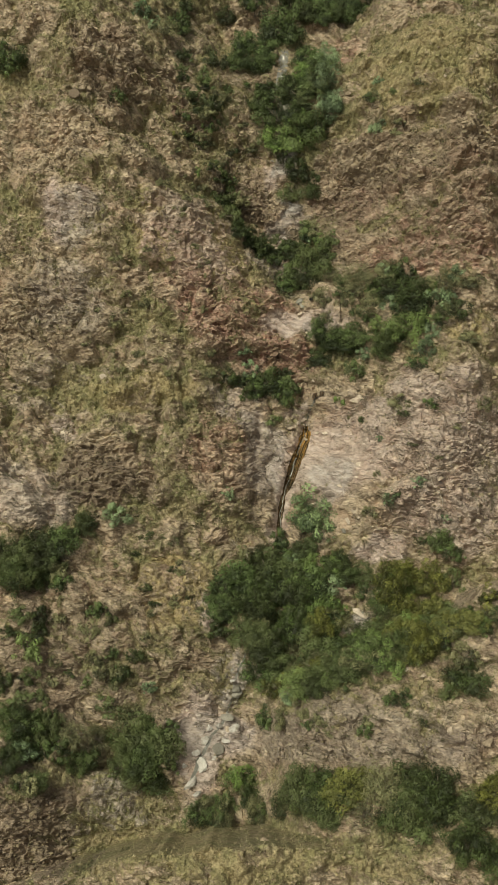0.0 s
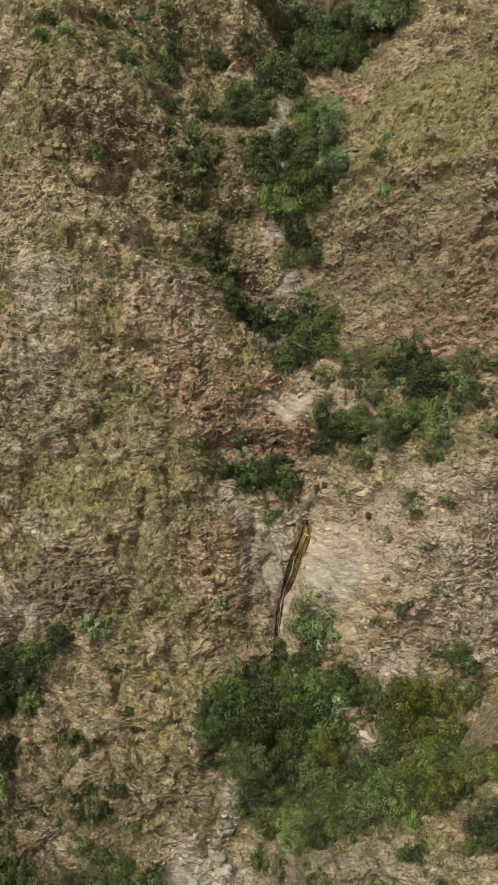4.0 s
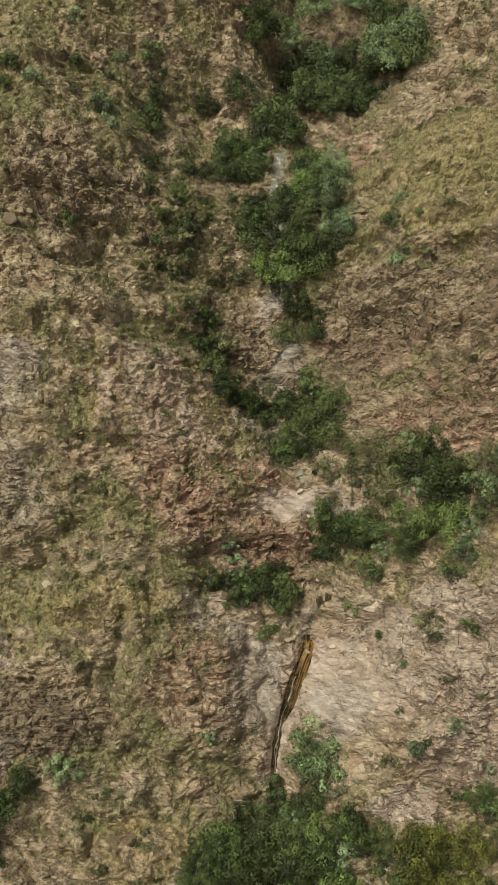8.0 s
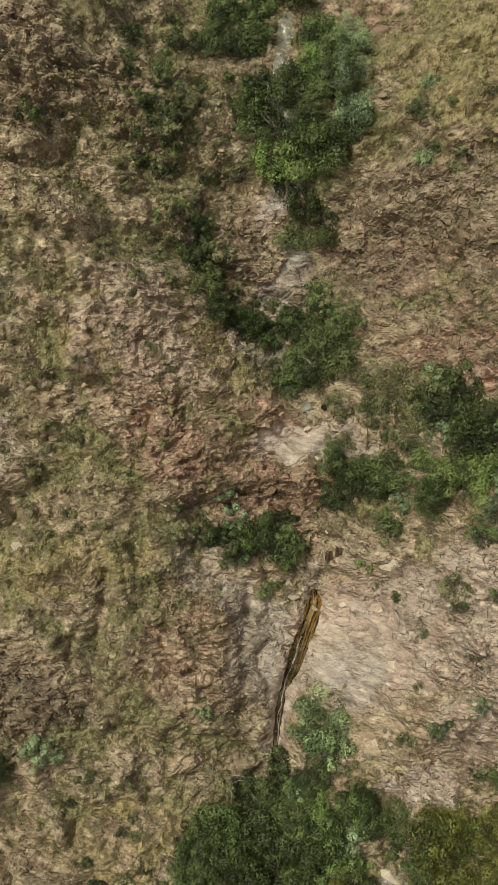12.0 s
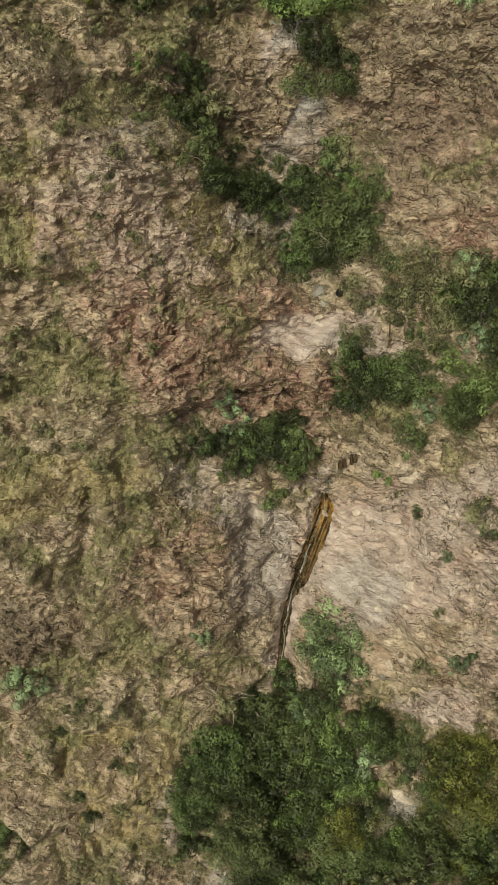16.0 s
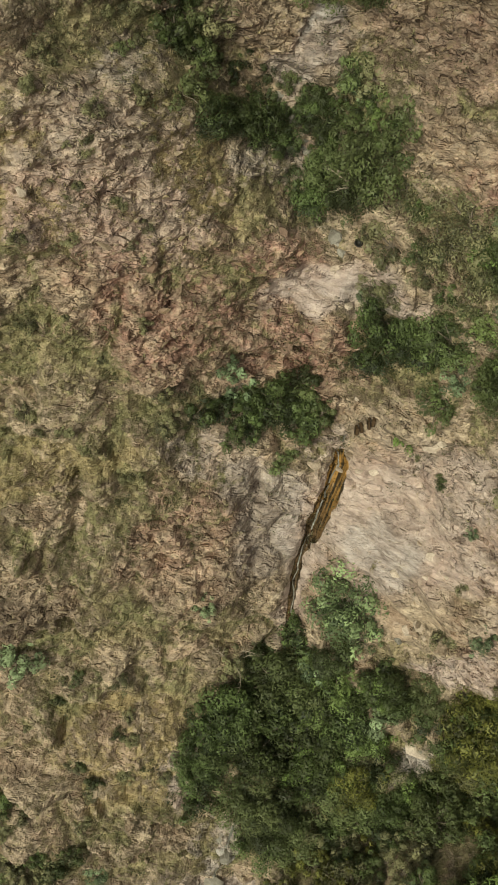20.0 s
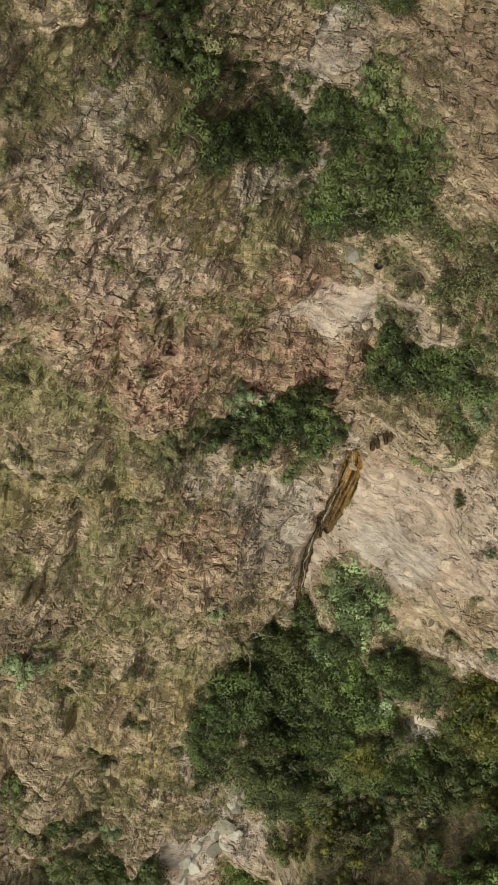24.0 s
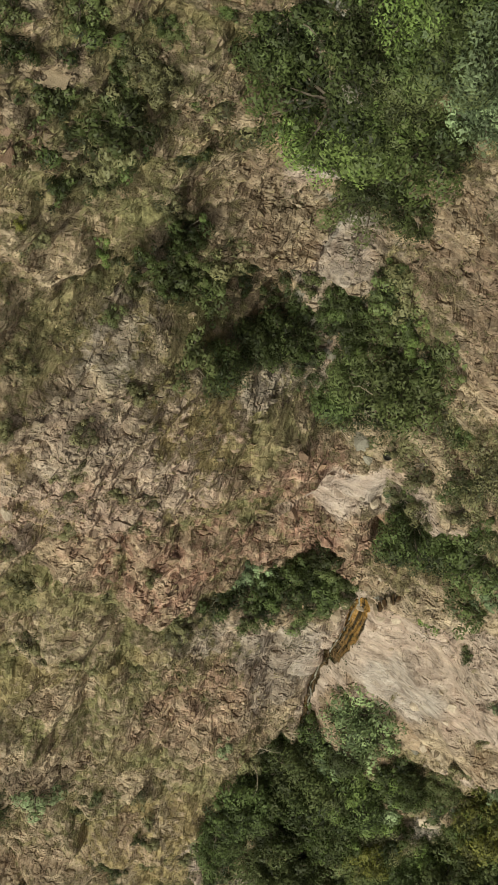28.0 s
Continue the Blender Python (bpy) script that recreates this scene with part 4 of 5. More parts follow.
for kind, x, s, r in (
    ("dark", 0.3, 22.6, 0.6), ("dark", 1.3, 22.0, 0.6), ("dark", 2.5, 21.5, 0.6), ("mid", 3.7, 21.2, 0.5), ("dark", 4.5, 20.8, 0.6),
    ("dark", -1.8, 23.8, 0.4), ("dark", -1.0, 22.9, 0.5), ("dark", -0.2, 22.1, 0.6), ("dark", 0.7, 21.2, 0.6), ("mid", 1.7, 20.8, 0.6),
    ("dark", 2.4, 20.2, 0.6), ("dark", 0.7, 20.1, 0.6), ("mid", 2.2, 19.3, 0.6), ("dark", 3.5, 19.6, 0.6), ("mid", 4.0, 18.3, 0.7),
    ("dark", 4.4, 16.6, 0.8), ("mid", 3.3, 17.2, 0.6), ("olive", 3.6, 15.7, 0.5), ("dark", 5.4, 17.8, 0.7), ("mid", 6.7, 19.8, 0.8),
    ("dark", 6.1, 21.0, 0.7), ("light", 5.3, 21.7, 0.7),
):
    shrub(kind, x, s, r, "pit under the lip")
for kind, x, s, r in (
    ("dark", -2.0, 21.7, 1.1), ("dark", -1.0, 20.6, 1.3), ("dark", -0.1, 20.3, 1.3), ("dark", 2.5, 18.5, 1.9), ("mid", 4.5, 18.3, 1.9),
    ("dark", 5.9, 18.2, 1.9), ("mid", 3.5, 16.6, 1.6), ("dark", 5.2, 16.6, 1.5), ("olive", 7.2, 17.3, 1.3), ("mid", 5.0, 22.0, 0.9),
    ("olive", 6.1, 21.9, 1.2), ("dark", 1.2, 19.6, 1.3),
):
    shrub(kind, x, s, r, "thicket in the gully")
for kind, x, s, r in (
    ("dark", 12.4, 14.3, 1.9), ("dark", 14.1, 12.6, 2.2), ("light", 16.1, 12.8, 1.2), ("light", 15.3, 10.3, 1.1), ("lime", 13.6, 10.4, 1.7),
    ("lime", 12.3, 10.5, 1.4), ("olive", 10.6, 12.7, 1.5), ("olive", 8.8, 14.9, 1.5), ("olive", 10.2, 16.1, 1.7), ("dark", 8.2, 10.3, 2.1),
    ("mid", 6.8, 11.1, 1.7), ("mid", 9.6, 10.6, 1.7), ("dark", 6.3, 9.2, 1.5), ("mid", 9.1, 7.6, 1.1), ("light", 14.6, 8.1, 1.0),
    ("mid", 14.1, 7.0, 1.2), ("dark", 11.4, 9.2, 1.4), ("lime", 7.8, 5.2, 0.8), ("dark", 13.4, 15.5, 1.2), ("olive", 16.8, 14.1, 1.4),
    ("olive", 18.7, 14.1, 1.2), ("olive", 12.1, 16.8, 1.2), ("dark", 16.3, 11.5, 1.2), ("olive", 18.0, 9.1, 1.0),
):
    shrub(kind, x, s, r, "shrubs beside the slabs")
for kind, x, s, r in (
    ("dark", -0.5, 7.0, 1.2), ("dark", 1.9, 6.6, 1.4), ("mid", 3.1, 5.6, 1.1), ("mid", 2.0, 4.0, 0.8), ("light", -0.5, 9.7, 0.8),
    ("dark", -2.0, 7.2, 1.0), ("mid", 0.7, 6.2, 1.0), ("dark", 3.9, 6.6, 0.9), ("olive", -3.2, 7.2, 0.8), ("light", 0.2, 8.2, 0.9),
):
    shrub(kind, x, s, r, "shrubs under the spur")
for kind, x, s, r in (
    ("olive", 12.6, 4.3, 1.0), ("mid", 14.9, 3.7, 0.7), ("light", 14.0, -2.5, 0.8), ("mid", 15.9, -7.0, 1.3), ("mid", 16.9, -7.9, 1.1),
    ("mid", 14.3, -6.8, 0.8), ("olive", 9.9, -4.6, 0.7), ("olive", 19.5, 3.9, 0.9),
):
    shrub(kind, x, s, r, "bushes on the slabs")
for kind, x, s, r in (
    ("light", -11.2, -5.2, 1.2), ("dark", -13.4, -5.8, 1.3), ("dark", -17.2, -8.3, 2.1), ("mid", -15.1, -7.7, 1.8), ("dark", -18.4, -9.8, 1.8),
    ("olive", -15.5, -10.0, 1.2), ("mid", -17.1, -10.6, 1.3), ("lime", -17.4, -16.6, 1.2), ("light", -7.9, -18.9, 0.8), ("light", -1.7, -3.0, 0.7),
    ("dark", -17.4, -22.0, 1.6), ("light", -17.3, -24.3, 1.2), ("dark", -15.6, -22.8, 1.1), ("dark", -8.5, -23.7, 2.1), ("dark", -6.7, -24.1, 2.1),
    ("dark", -7.6, -26.0, 1.8), ("mid", -6.6, -22.2, 1.1), ("olive", -9.4, -21.5, 1.4), ("dark", -10.0, -25.4, 1.2), ("dark", -6.2, -25.2, 0.8),
):
    shrub(kind, x, s, r, "shrubs on the lower slope")
for kind, x, s, r in (
    ("dark", 1.9, -9.3, 2.2), ("mid", -1.0, -10.4, 2.0), ("dark", -1.9, -12.9, 1.8), ("dark", 0.9, -12.9, 2.1), ("dark", 3.7, -11.4, 2.1),
    ("lime", 6.0, -12.3, 1.8), ("dark", 8.3, -12.4, 1.9), ("dark", 3.7, -14.7, 2.1), ("dark", 1.3, -15.6, 1.9), ("mid", 5.5, -15.6, 1.9),
    ("mid", 7.4, -15.6, 1.6), ("mid", 0.4, -17.9, 1.5), ("mid", 2.7, -17.9, 1.8), ("olive", 5.5, -17.9, 1.5), ("olive", 7.7, -17.5, 1.2),
    ("dark", -0.0, -14.7, 1.6), ("dark", -2.8, -14.4, 1.2),
):
    shrub(kind, x, s, r, "thicket under the falls")
for kind, x, s, r in (
    ("mid", 8.1, -9.9, 1.3), ("dark", 9.9, -10.9, 1.2), ("mid", 11.8, -12.2, 1.2), ("lime", 12.7, -10.5, 1.4), ("dark", 7.8, -15.3, 1.5),
    ("mid", 10.8, -16.5, 1.4), ("olive", 12.5, -16.2, 1.3), ("dark", 6.3, -18.1, 1.6), ("mid", 8.9, -17.1, 1.5), ("lime", 3.9, -19.2, 1.4),
    ("dark", 7.6, -17.9, 1.4), ("olive", 10.7, -16.8, 1.4), ("yellow", 12.7, -16.7, 1.6), ("yellow", 11.7, -16.7, 1.2), ("mid", 5.7, -12.3, 1.2),
    ("light", 6.8, -11.1, 0.9), ("dark", 13.7, -15.1, 1.3), ("olive", 3.9, -15.4, 1.1), ("dark", 5.0, -18.9, 1.4), ("mid", 9.5, -17.3, 1.4),
    ("dark", 11.8, -16.8, 1.3),
):
    shrub(kind, x, s, r, "thicket below the slab")
for kind, x, s, r in (
    ("mid", 7.6, -17.9, 1.3), ("dark", 9.2, -17.3, 1.4), ("lime", 5.7, -18.7, 1.2), ("dark", 7.1, -18.4, 1.4), ("olive", 10.9, -16.9, 1.4),
    ("yellow", 12.4, -16.6, 1.3), ("yellow", 11.6, -16.8, 1.4), ("mid", 9.0, -17.4, 1.3), ("dark", 5.0, -19.3, 1.3), ("light", 3.2, -19.9, 1.0),
    ("olive", 2.6, -21.5, 1.1), ("mid", 1.4, -21.9, 1.2), ("dark", 10.9, -17.1, 1.3), ("lime", 10.1, -16.8, 1.1),
):
    shrub(kind, x, s, r, "lower thicket")
for kind, x, s, r in (
    ("fresh", 5.6, -5.1, 2.5), ("fresh", 5.3, -5.1, 1.3), ("fresh", 6.1, -6.4, 1.2), ("mid", 3.0, -6.6, 1.2), ("dark", 3.9, -10.3, 1.6),
    ("dark", 7.1, -8.2, 1.2), ("dark", 2.1, -8.9, 1.4), ("lime", 12.0, -10.4, 1.3), ("fresh", 12.8, -13.9, 1.5), ("olive", 10.7, -16.4, 1.6),
    ("mid", 3.0, -7.0, 1.2), ("dark", 1.2, -8.1, 1.3), ("mid", 0.3, -10.1, 1.5), ("lime", 7.2, -9.0, 1.2), ("light", 11.6, -3.8, 0.9),
    ("dark", 5.4, -9.8, 1.6), ("mid", 3.3, -11.0, 1.7), ("dark", 9.5, -9.5, 1.3), ("lime", 3.0, -14.4, 1.5), ("olive", 5.5, -13.3, 1.6),
    ("mid", 7.5, -16.3, 1.5), ("yellow", 12.6, -16.4, 1.4), ("dark", -1.3, -12.1, 1.4), ("mid", -2.5, -13.2, 1.3), ("dark", 0.5, -15.2, 1.5),
    ("light", 3.9, -8.5, 1.1), ("lime", 7.0, -12.7, 1.1), ("olive", -0.6, -7.7, 0.9),
):
    shrub(kind, x, s, r, "bushes at the foot of the falls")
for kind, x, s, r in (
    ("yellow", 12.1, -11.0, 2.1), ("yellow", 14.9, -10.5, 1.9), ("yellow", 11.1, -13.3, 1.7), ("yellow", 13.1, -9.6, 1.4), ("dark", 16.9, -10.4, 1.2),
    ("olive", 9.7, -14.7, 1.3), ("olive", 14.0, -12.8, 1.2),
):
    shrub(kind, x, s, r, "trees beside the thicket")
for kind, x, s, r in (
    ("dark", 15.4, -18.5, 1.5), ("mid", 16.5, -19.4, 1.3), ("dark", 14.6, -19.7, 1.0), ("olive", 15.9, -17.3, 1.1), ("dark", 3.3, -27.3, 1.7),
    ("dark", 4.8, -27.6, 1.7), ("yellow", 7.2, -26.8, 1.9), ("olive", 9.4, -26.7, 1.9), ("dark", 11.7, -26.3, 1.6), ("dark", 13.1, -27.8, 1.8),
    ("dark", 15.3, -28.1, 1.8), ("yellow", 16.5, -27.0, 1.6), ("olive", 8.2, -28.2, 1.6), ("dark", 5.9, -28.7, 1.5), ("dark", 2.5, -28.2, 1.3),
    ("lime", -0.5, -26.1, 1.3), ("olive", -1.9, -24.1, 1.1), ("olive", -0.0, -26.9, 1.2), ("dark", 14.7, -30.3, 1.6), ("dark", 16.1, -30.9, 1.6),
    ("mid", 11.9, -29.3, 1.2), ("dark", 10.1, -28.4, 1.4),
):
    shrub(kind, x, s, r, "scrub on the front ridge")
fill(("olive", "olive", "dark"), -8.1, -10.8, 4.6, 4.4, 22, 0.3, 0.7, "bushes on the slope")
fill(("mid", "olive", "dark", "olive"), -2.6, 29.6, 3.2, 6.6, 24, 0.5, 1.1, "top of the gully")
fill(("olive", "mid", "dark", "olive"), -14.4, -17.2, 5.5, 5.3, 30, 0.5, 1.1, "shrubs on the lower slope")
fill(("dark", "mid", "olive"), -15.3, -24.1, 4.1, 2.5, 14, 0.8, 1.5, "shrubs on the lower slope")
fill(("olive", "mid", "olive"), -4.4, 31.9, 2.7, 3.4, 18, 0.3, 0.8, "bushes over the lip")
fill(("olive", "mid", "light", "olive"), 13.4, 12.1, 7.8, 4.6, 26, 0.5, 1.0, "shrubs beside the slabs")
fill(("olive", "olive"), -4.0, 16.5, 5.2, 4.7, 14, 0.2, 0.5, "bushes on the slope")
fill(("olive", "yellow", "dark", "mid"), 13.1, -13.6, 6.2, 2.1, 16, 0.8, 1.5, "trees beside the thicket")
fill(("mid", "lime", "light", "olive"), 5.4, -13.8, 6.3, 4.2, 16, 0.7, 1.3, "thicket under the falls")
fill(("olive", "mid"), 8.3, -20.8, 6.8, 2.0, 14, 0.4, 0.8, "scrub on the front ridge")
fill(("olive", "olive"), -7.8, 10.3, 6.1, 8.5, 26, 0.3, 0.7, "bushes on the slope")
fill(("olive", "olive"), -5.4, 21.4, 2.9, 3.4, 12, 0.2, 0.5, "bushes on the slope")
fill(("mid", "light", "olive"), -11.7, 42.8, 5.8, 4.8, 12, 0.4, 0.8, "bushes on the slope")
fill(("olive", "light", "mid"), 12.9, 30.0, 3.1, 4.0, 10, 0.4, 0.8, "bushes on the slope")
fill(("mid", "dark"), 11.5, 50.4, 3.2, 1.8, 7, 0.9, 1.6, "top of the gully")
fill(("dark", "mid", "olive", "lime"), 10.3, -16.6, 3.6, 1.2, 10, 1.1, 2.0, "thicket under the falls")
fill(("yellow", "dark", "olive"), 13.1, -14.1, 2.0, 2.6, 9, 1.2, 1.9, "trees beside the thicket")
fill(("dark", "mid"), -1.9, -11.2, 1.9, 1.6, 6, 1.0, 1.6, "thicket under the falls")
fill(("olive", "mid", "dark"), 16.4, -13.5, 3.3, 2.3, 8, 0.7, 1.3, "scrub on the front ridge")
fill(("dark", "mid", "lime", "light"), 6.1, 30.8, 1.7, 6.4, 10, 0.9, 1.7, "top of the gully")
fill(("dark", "mid", "dark"), 7.9, 47.6, 4.2, 3.3, 14, 1.2, 2.2, "top of the gully")
fill(("light", "mid", "dark", "light"), 8.3, 50.4, 6.7, 3.9, 16, 1.2, 2.3, "top of the gully")
fill(("dark", "mid"), 1.0, 36.1, 2.1, 3.7, 6, 0.8, 1.5, "top of the gully")
fill(("dark", "dark", "mid"), 4.4, 18.2, 2.0, 1.9, 7, 0.9, 1.5, "thicket in the gully")
fill(("dark", "mid", "olive", "lime"), 12.5, 12.4, 5.9, 4.1, 8, 0.8, 1.4, "shrubs beside the slabs")
fill(("olive", "olive", "mid"), 9.8, 15.0, 3.0, 2.6, 10, 0.7, 1.3, "shrubs beside the slabs")
fill(("dark", "mid"), 1.6, 6.8, 2.6, 1.2, 9, 0.6, 1.1, "shrubs under the spur")
fill(("dark", "dark", "mid", "lime"), 3.7, -11.2, 5.8, 3.8, 9, 1.3, 2.3, "thicket under the falls")
fill(("yellow", "olive"), 12.7, -14.3, 2.0, 2.5, 8, 1.2, 1.9, "trees beside the thicket")
fill(("dark", "dark", "mid"), -8.4, -24.1, 2.6, 2.4, 9, 1.2, 2.0, "shrubs on the lower slope")
fill(("dark", "mid"), -16.9, -9.1, 4.2, 2.3, 8, 1.1, 1.9, "shrubs on the lower slope")
fill(("dark", "mid"), -17.5, -22.4, 2.3, 2.1, 5, 1.0, 1.6, "shrubs on the lower slope")
fill(("dark", "olive", "dark"), 10.2, -27.5, 7.9, 1.3, 14, 1.2, 2.0, "scrub on the front ridge")
fill(("mid", "olive", "light"), -6.1, 40.1, 5.1, 5.8, 12, 0.6, 1.1, "top of the gully")
fill(("dark", "olive", "mid"), 4.8, 33.5, 2.3, 1.7, 9, 1.0, 1.8, "top of the gully")
fill(("olive", "mid"), 11.8, 13.8, 3.8, 2.0, 8, 0.5, 0.9, "shrubs beside the slabs")
for kind, x, s, r in (
    ("dark", -2.4, 24.0, 1.1), ("dark", -1.8, 23.2, 1.1), ("dark", -2.9, 24.8, 0.9), ("mid", -1.2, 22.7, 1.0), ("dark", -2.2, 23.5, 1.0),
):
    shrub(kind, x, s, r, "pit under the lip")
fill(("dark", "mid", "olive", "yellow"), 11.5, -14.0, 4.5, 2.5, 16, 1.2, 2.0, "lower thicket")
fill(("dark", "olive", "mid"), -1.5, -28.6, 4.0, 0.8, 10, 0.9, 1.5, "scrub on the front ridge")

fill(("yellow", "olive", "mid", "dark"), 10.0, -14.6, 5.5, 1.8, 26, 0.9, 1.6, "lower thicket")
fill(("dark", "mid", "olive"), 3.5, -16.2, 3.5, 1.6, 12, 0.9, 1.5, "lower thicket")
for n in range(75):
    x = plant_chance.uniform(2.0, 14.5)
    shrub(plant_chance.choice(("olive", "yellow", "olive", "dark", "mid")), x, -18.1 + 0.3 * (x - 3) + plant_chance.uniform(-0.95, 0.35), plant_chance.uniform(0.6, 1.2), "lower thicket")
fill(("dark", "mid", "dark", "lime"), 3.8, 19.0, 2.6, 2.2, 16, 0.6, 1.0, "thicket in the gully")
for x, s, r in ((12.8, 3.2, 0.6), (11.0, 1.6, 0.4), (9.6, 3.6, 0.4), (13.4, 0.6, 0.5), (15.5, -0.5, 0.5), (10.6, -1.4, 0.4), (12.2, -3.2, 0.6), (17.0, 1.8, 0.6), (8.6, 4.4, 0.4), (16.2, -5.0, 0.6)):
    shrub(plant_chance.choice(("olive", "light", "mid")), x, s, r, "bushes on the slabs")
plant()

# ---- grass tussocks and low scrub, too many to count ----
def strewn(count, wanted, seed):
    """Places over the slope, as many to the metre on its steep faces as on the rest."""
    rng = np.random.default_rng(seed)
    x, s = rng.uniform(-22, 22.5, count * 7), rng.uniform(-33.5, 54, count * 7)
    steep = np.clip(np.hypot(1, (height(x, s + 0.15) - height(x, s - 0.15)) / 0.3), 1, 3)
    keep = rng.random(count * 7) < steep / 3
    x, s = x[keep], s[keep]
    keep = rng.random(len(x)) < wanted(x, s)
    return rng, x[keep][:count], s[keep][:count]


def triangles(name, verts, material, label, category):
    me = bpy.data.meshes.new(name)
    me.from_pydata(verts.reshape(-1, 3).tolist(), [], np.arange(verts.size // 3).reshape(-1, 3).tolist())
    me.materials.append(material)
    return tagged(new(name, me), label, category, kind="stuff")


def tussocks(name, count, low, high, blades, wanted, material, seed, label):
    rng, x, s = strewn(count, wanted, seed)
    p = on_ground(x, s, -0.03)
    n = len(x)
    size = rng.uniform(low, high, n)
    turn, lean = rng.uniform(0, 6.28, (n, blades)), rng.uniform(0.1, 0.98, (n, blades))
    tall = size[:, None] * rng.uniform(0.5, 1.15, (n, blades))
    out = np.stack([np.cos(turn), np.sin(turn)], -1)
    tip = p[:, None, :] + np.concatenate([out * (tall * lean)[..., None], (tall * np.sqrt(1 - 0.8 * lean ** 2))[..., None]], -1)
    start = rng.uniform(0.05, 0.4, (n, blades, 1)) * size[:, None, None]
    root = p[:, None, :] + np.concatenate([out * start, np.zeros((n, blades, 1))], -1)
    side = np.concatenate([np.stack([-out[..., 1], out[..., 0]], -1) * (0.06 * size)[:, None, None], np.zeros((n, blades, 1))], -1)
    return triangles(name, np.stack([root - side, root + side, tip], 2), material, label, "grass")


def scrub(name, count, low, high, leaves, wanted, material, seed, label):
    rng, x, s = strewn(count, wanted, seed)
    p = on_ground(x, s, 0.0)
    n = len(x)
    size = rng.uniform(low, high, n)[:, None, None]
    d = rng.normal(size=(n, leaves, 3)) * (1, 1, 0.8) + (0, 0, 0.5)
    d = d / np.linalg.norm(d, axis=-1, keepdims=True)
    c = p[:, None, :] + d * size * rng.uniform(0.45, 1.0, (n, leaves, 1)) * (1, 1, 0.75)
    corners = rng.normal(size=(n, leaves, 3, 3)) * 0.085 * size[..., None]
    return triangles(name, c[:, :, None, :] + corners, material, label, "scrub")


tussocks("dry_grass", 20000, 0.12, 0.3, 11, lambda x, s: np.clip(covers(x, s) * 1.0 - 0.05, 0.12, 1) * (1 - 0.85 * zone(x, s, SMOOTH)), BLADES, 11, "dry yellow-green grass tussocks over the slope")
SCRUB = leaf_material("scrub_leaves", (0.05, 0.058, 0.02), (0.2, 0.21, 0.085))
scrub("low_scrub", 6500, 0.14, 0.5, 40, lambda x, s: np.clip(0.05 + 0.5 * rough(x / 4, s / 4, 101, 3) + 0.9 * smooth(0.3, 0.0, bulges(x, s)) - 0.5 * zone(x, s, SMOOTH), 0, 1), SCRUB, 12, "low olive scrub plants scattered over the slope")


# ---- broken rock ----
def slabs(name, count, seed, wanted, low, high, long, lean, jut, thin, taper, label, single=0):
    """Flat angular pieces of the layered rock that stick out of the slope."""
    rng, x, s = strewn(count, wanted, seed)
    n, sides = len(x), 5
    r = low + (high - low) * rng.random(n) ** 2.5
    p = on_ground(x, s, 0.0) + r[:, None] * rng.uniform(-0.3, jut, (n, 1)) * np.array((0, -0.68, 0.5))
    flat = rng.uniform(0, lean, n)
    up = np.stack([-0.2 * (x > 2) - 0.06 + (0.1 + 0.25 * lean) * rng.normal(size=n), -0.15 - flat + (0.1 + 0.2 * lean) * rng.normal(size=n), np.ones(n)], -1)
    up = up / np.linalg.norm(up, axis=-1, keepdims=True)
    a = np.cross(up, (0, 1, 0.2))
    a = a / np.linalg.norm(a, axis=-1, keepdims=True)
    b = np.cross(up, a)
    w = np.sort(rng.uniform(0, 6.28, (n, sides)) * 0.35 + np.arange(sides) * 1.2566 * 0.8, axis=1) + rng.uniform(0, 6.28, (n, 1))
    reach = r[:, None] * rng.uniform(0.45, 1.3, (n, sides))
    ring = (np.cos(w) * reach * long)[..., None] * a[:, None, :] + (np.sin(w) * reach)[..., None] * b[:, None, :]
    thick = (r * rng.uniform(0.5, 1.2, n) * thin)[:, None, None] * up[:, None, :]
    verts = np.concatenate([p[:, None, :] + 0.92 * ring - thick, p[:, None, :] + taper * ring + thick * rng.uniform(0.3, 1.7, (n, sides, 1))], 1)
    base = (np.arange(n) * 2 * sides)[:, None]
    k = np.arange(sides)
    quads = np.stack([base + k, base + (k + 1) % sides, base + sides + (k + 1) % sides, base + sides + k], -1).reshape(-1, 4)
    caps = base + sides + k[None, :]
    xx, ss = np.repeat(x, 2 * sides), np.repeat(s, 2 * sides)
    cover, stain_and_shade = layers(xx, ss, covers(xx, ss))
    near = np.flatnonzero((np.abs(x - 3) < 10) & (s > 5) & (s < 32) & (r > low + 0.2 * (high - low)))[:single]
    rest = np.setdiff1d(np.arange(n), near)
    shape = [tuple(q) for q in quads[:sides].tolist()] + [tuple(caps[0].tolist())]
    rows = np.arange(2 * sides)
    for i in near:
        me = bpy.data.meshes.new("rock_slab")
        me.from_pydata((verts[i] - p[i]).tolist(), [], shape)
        paint(me, cover[i * 10 + rows], stain_and_shade[i * 10 + rows])
        me.materials.append(RUBBLE)
        ob = new("rock_slab", me)
        ob.location, ob.parent = p[i], ground
    me = bpy.data.meshes.new(name)
    k = np.arange(len(rest))[:, None] * 2 * sides
    me.from_pydata(verts[rest].reshape(-1, 3).tolist(), [], [tuple(q) for q in (k[:, :, None] + np.array(shape[:-1])[None]).reshape(-1, 4).tolist()] + (k + np.array(shape[-1])[None]).tolist())
    me.polygons.foreach_set("use_smooth", [True] * len(me.polygons))
    paint(me, cover.reshape(n, 10, 4)[rest], stain_and_shade.reshape(n, 10, 4)[rest])
    me.materials.append(RUBBLE)
    return tagged(new(name, me), label, "rock", kind="stuff")


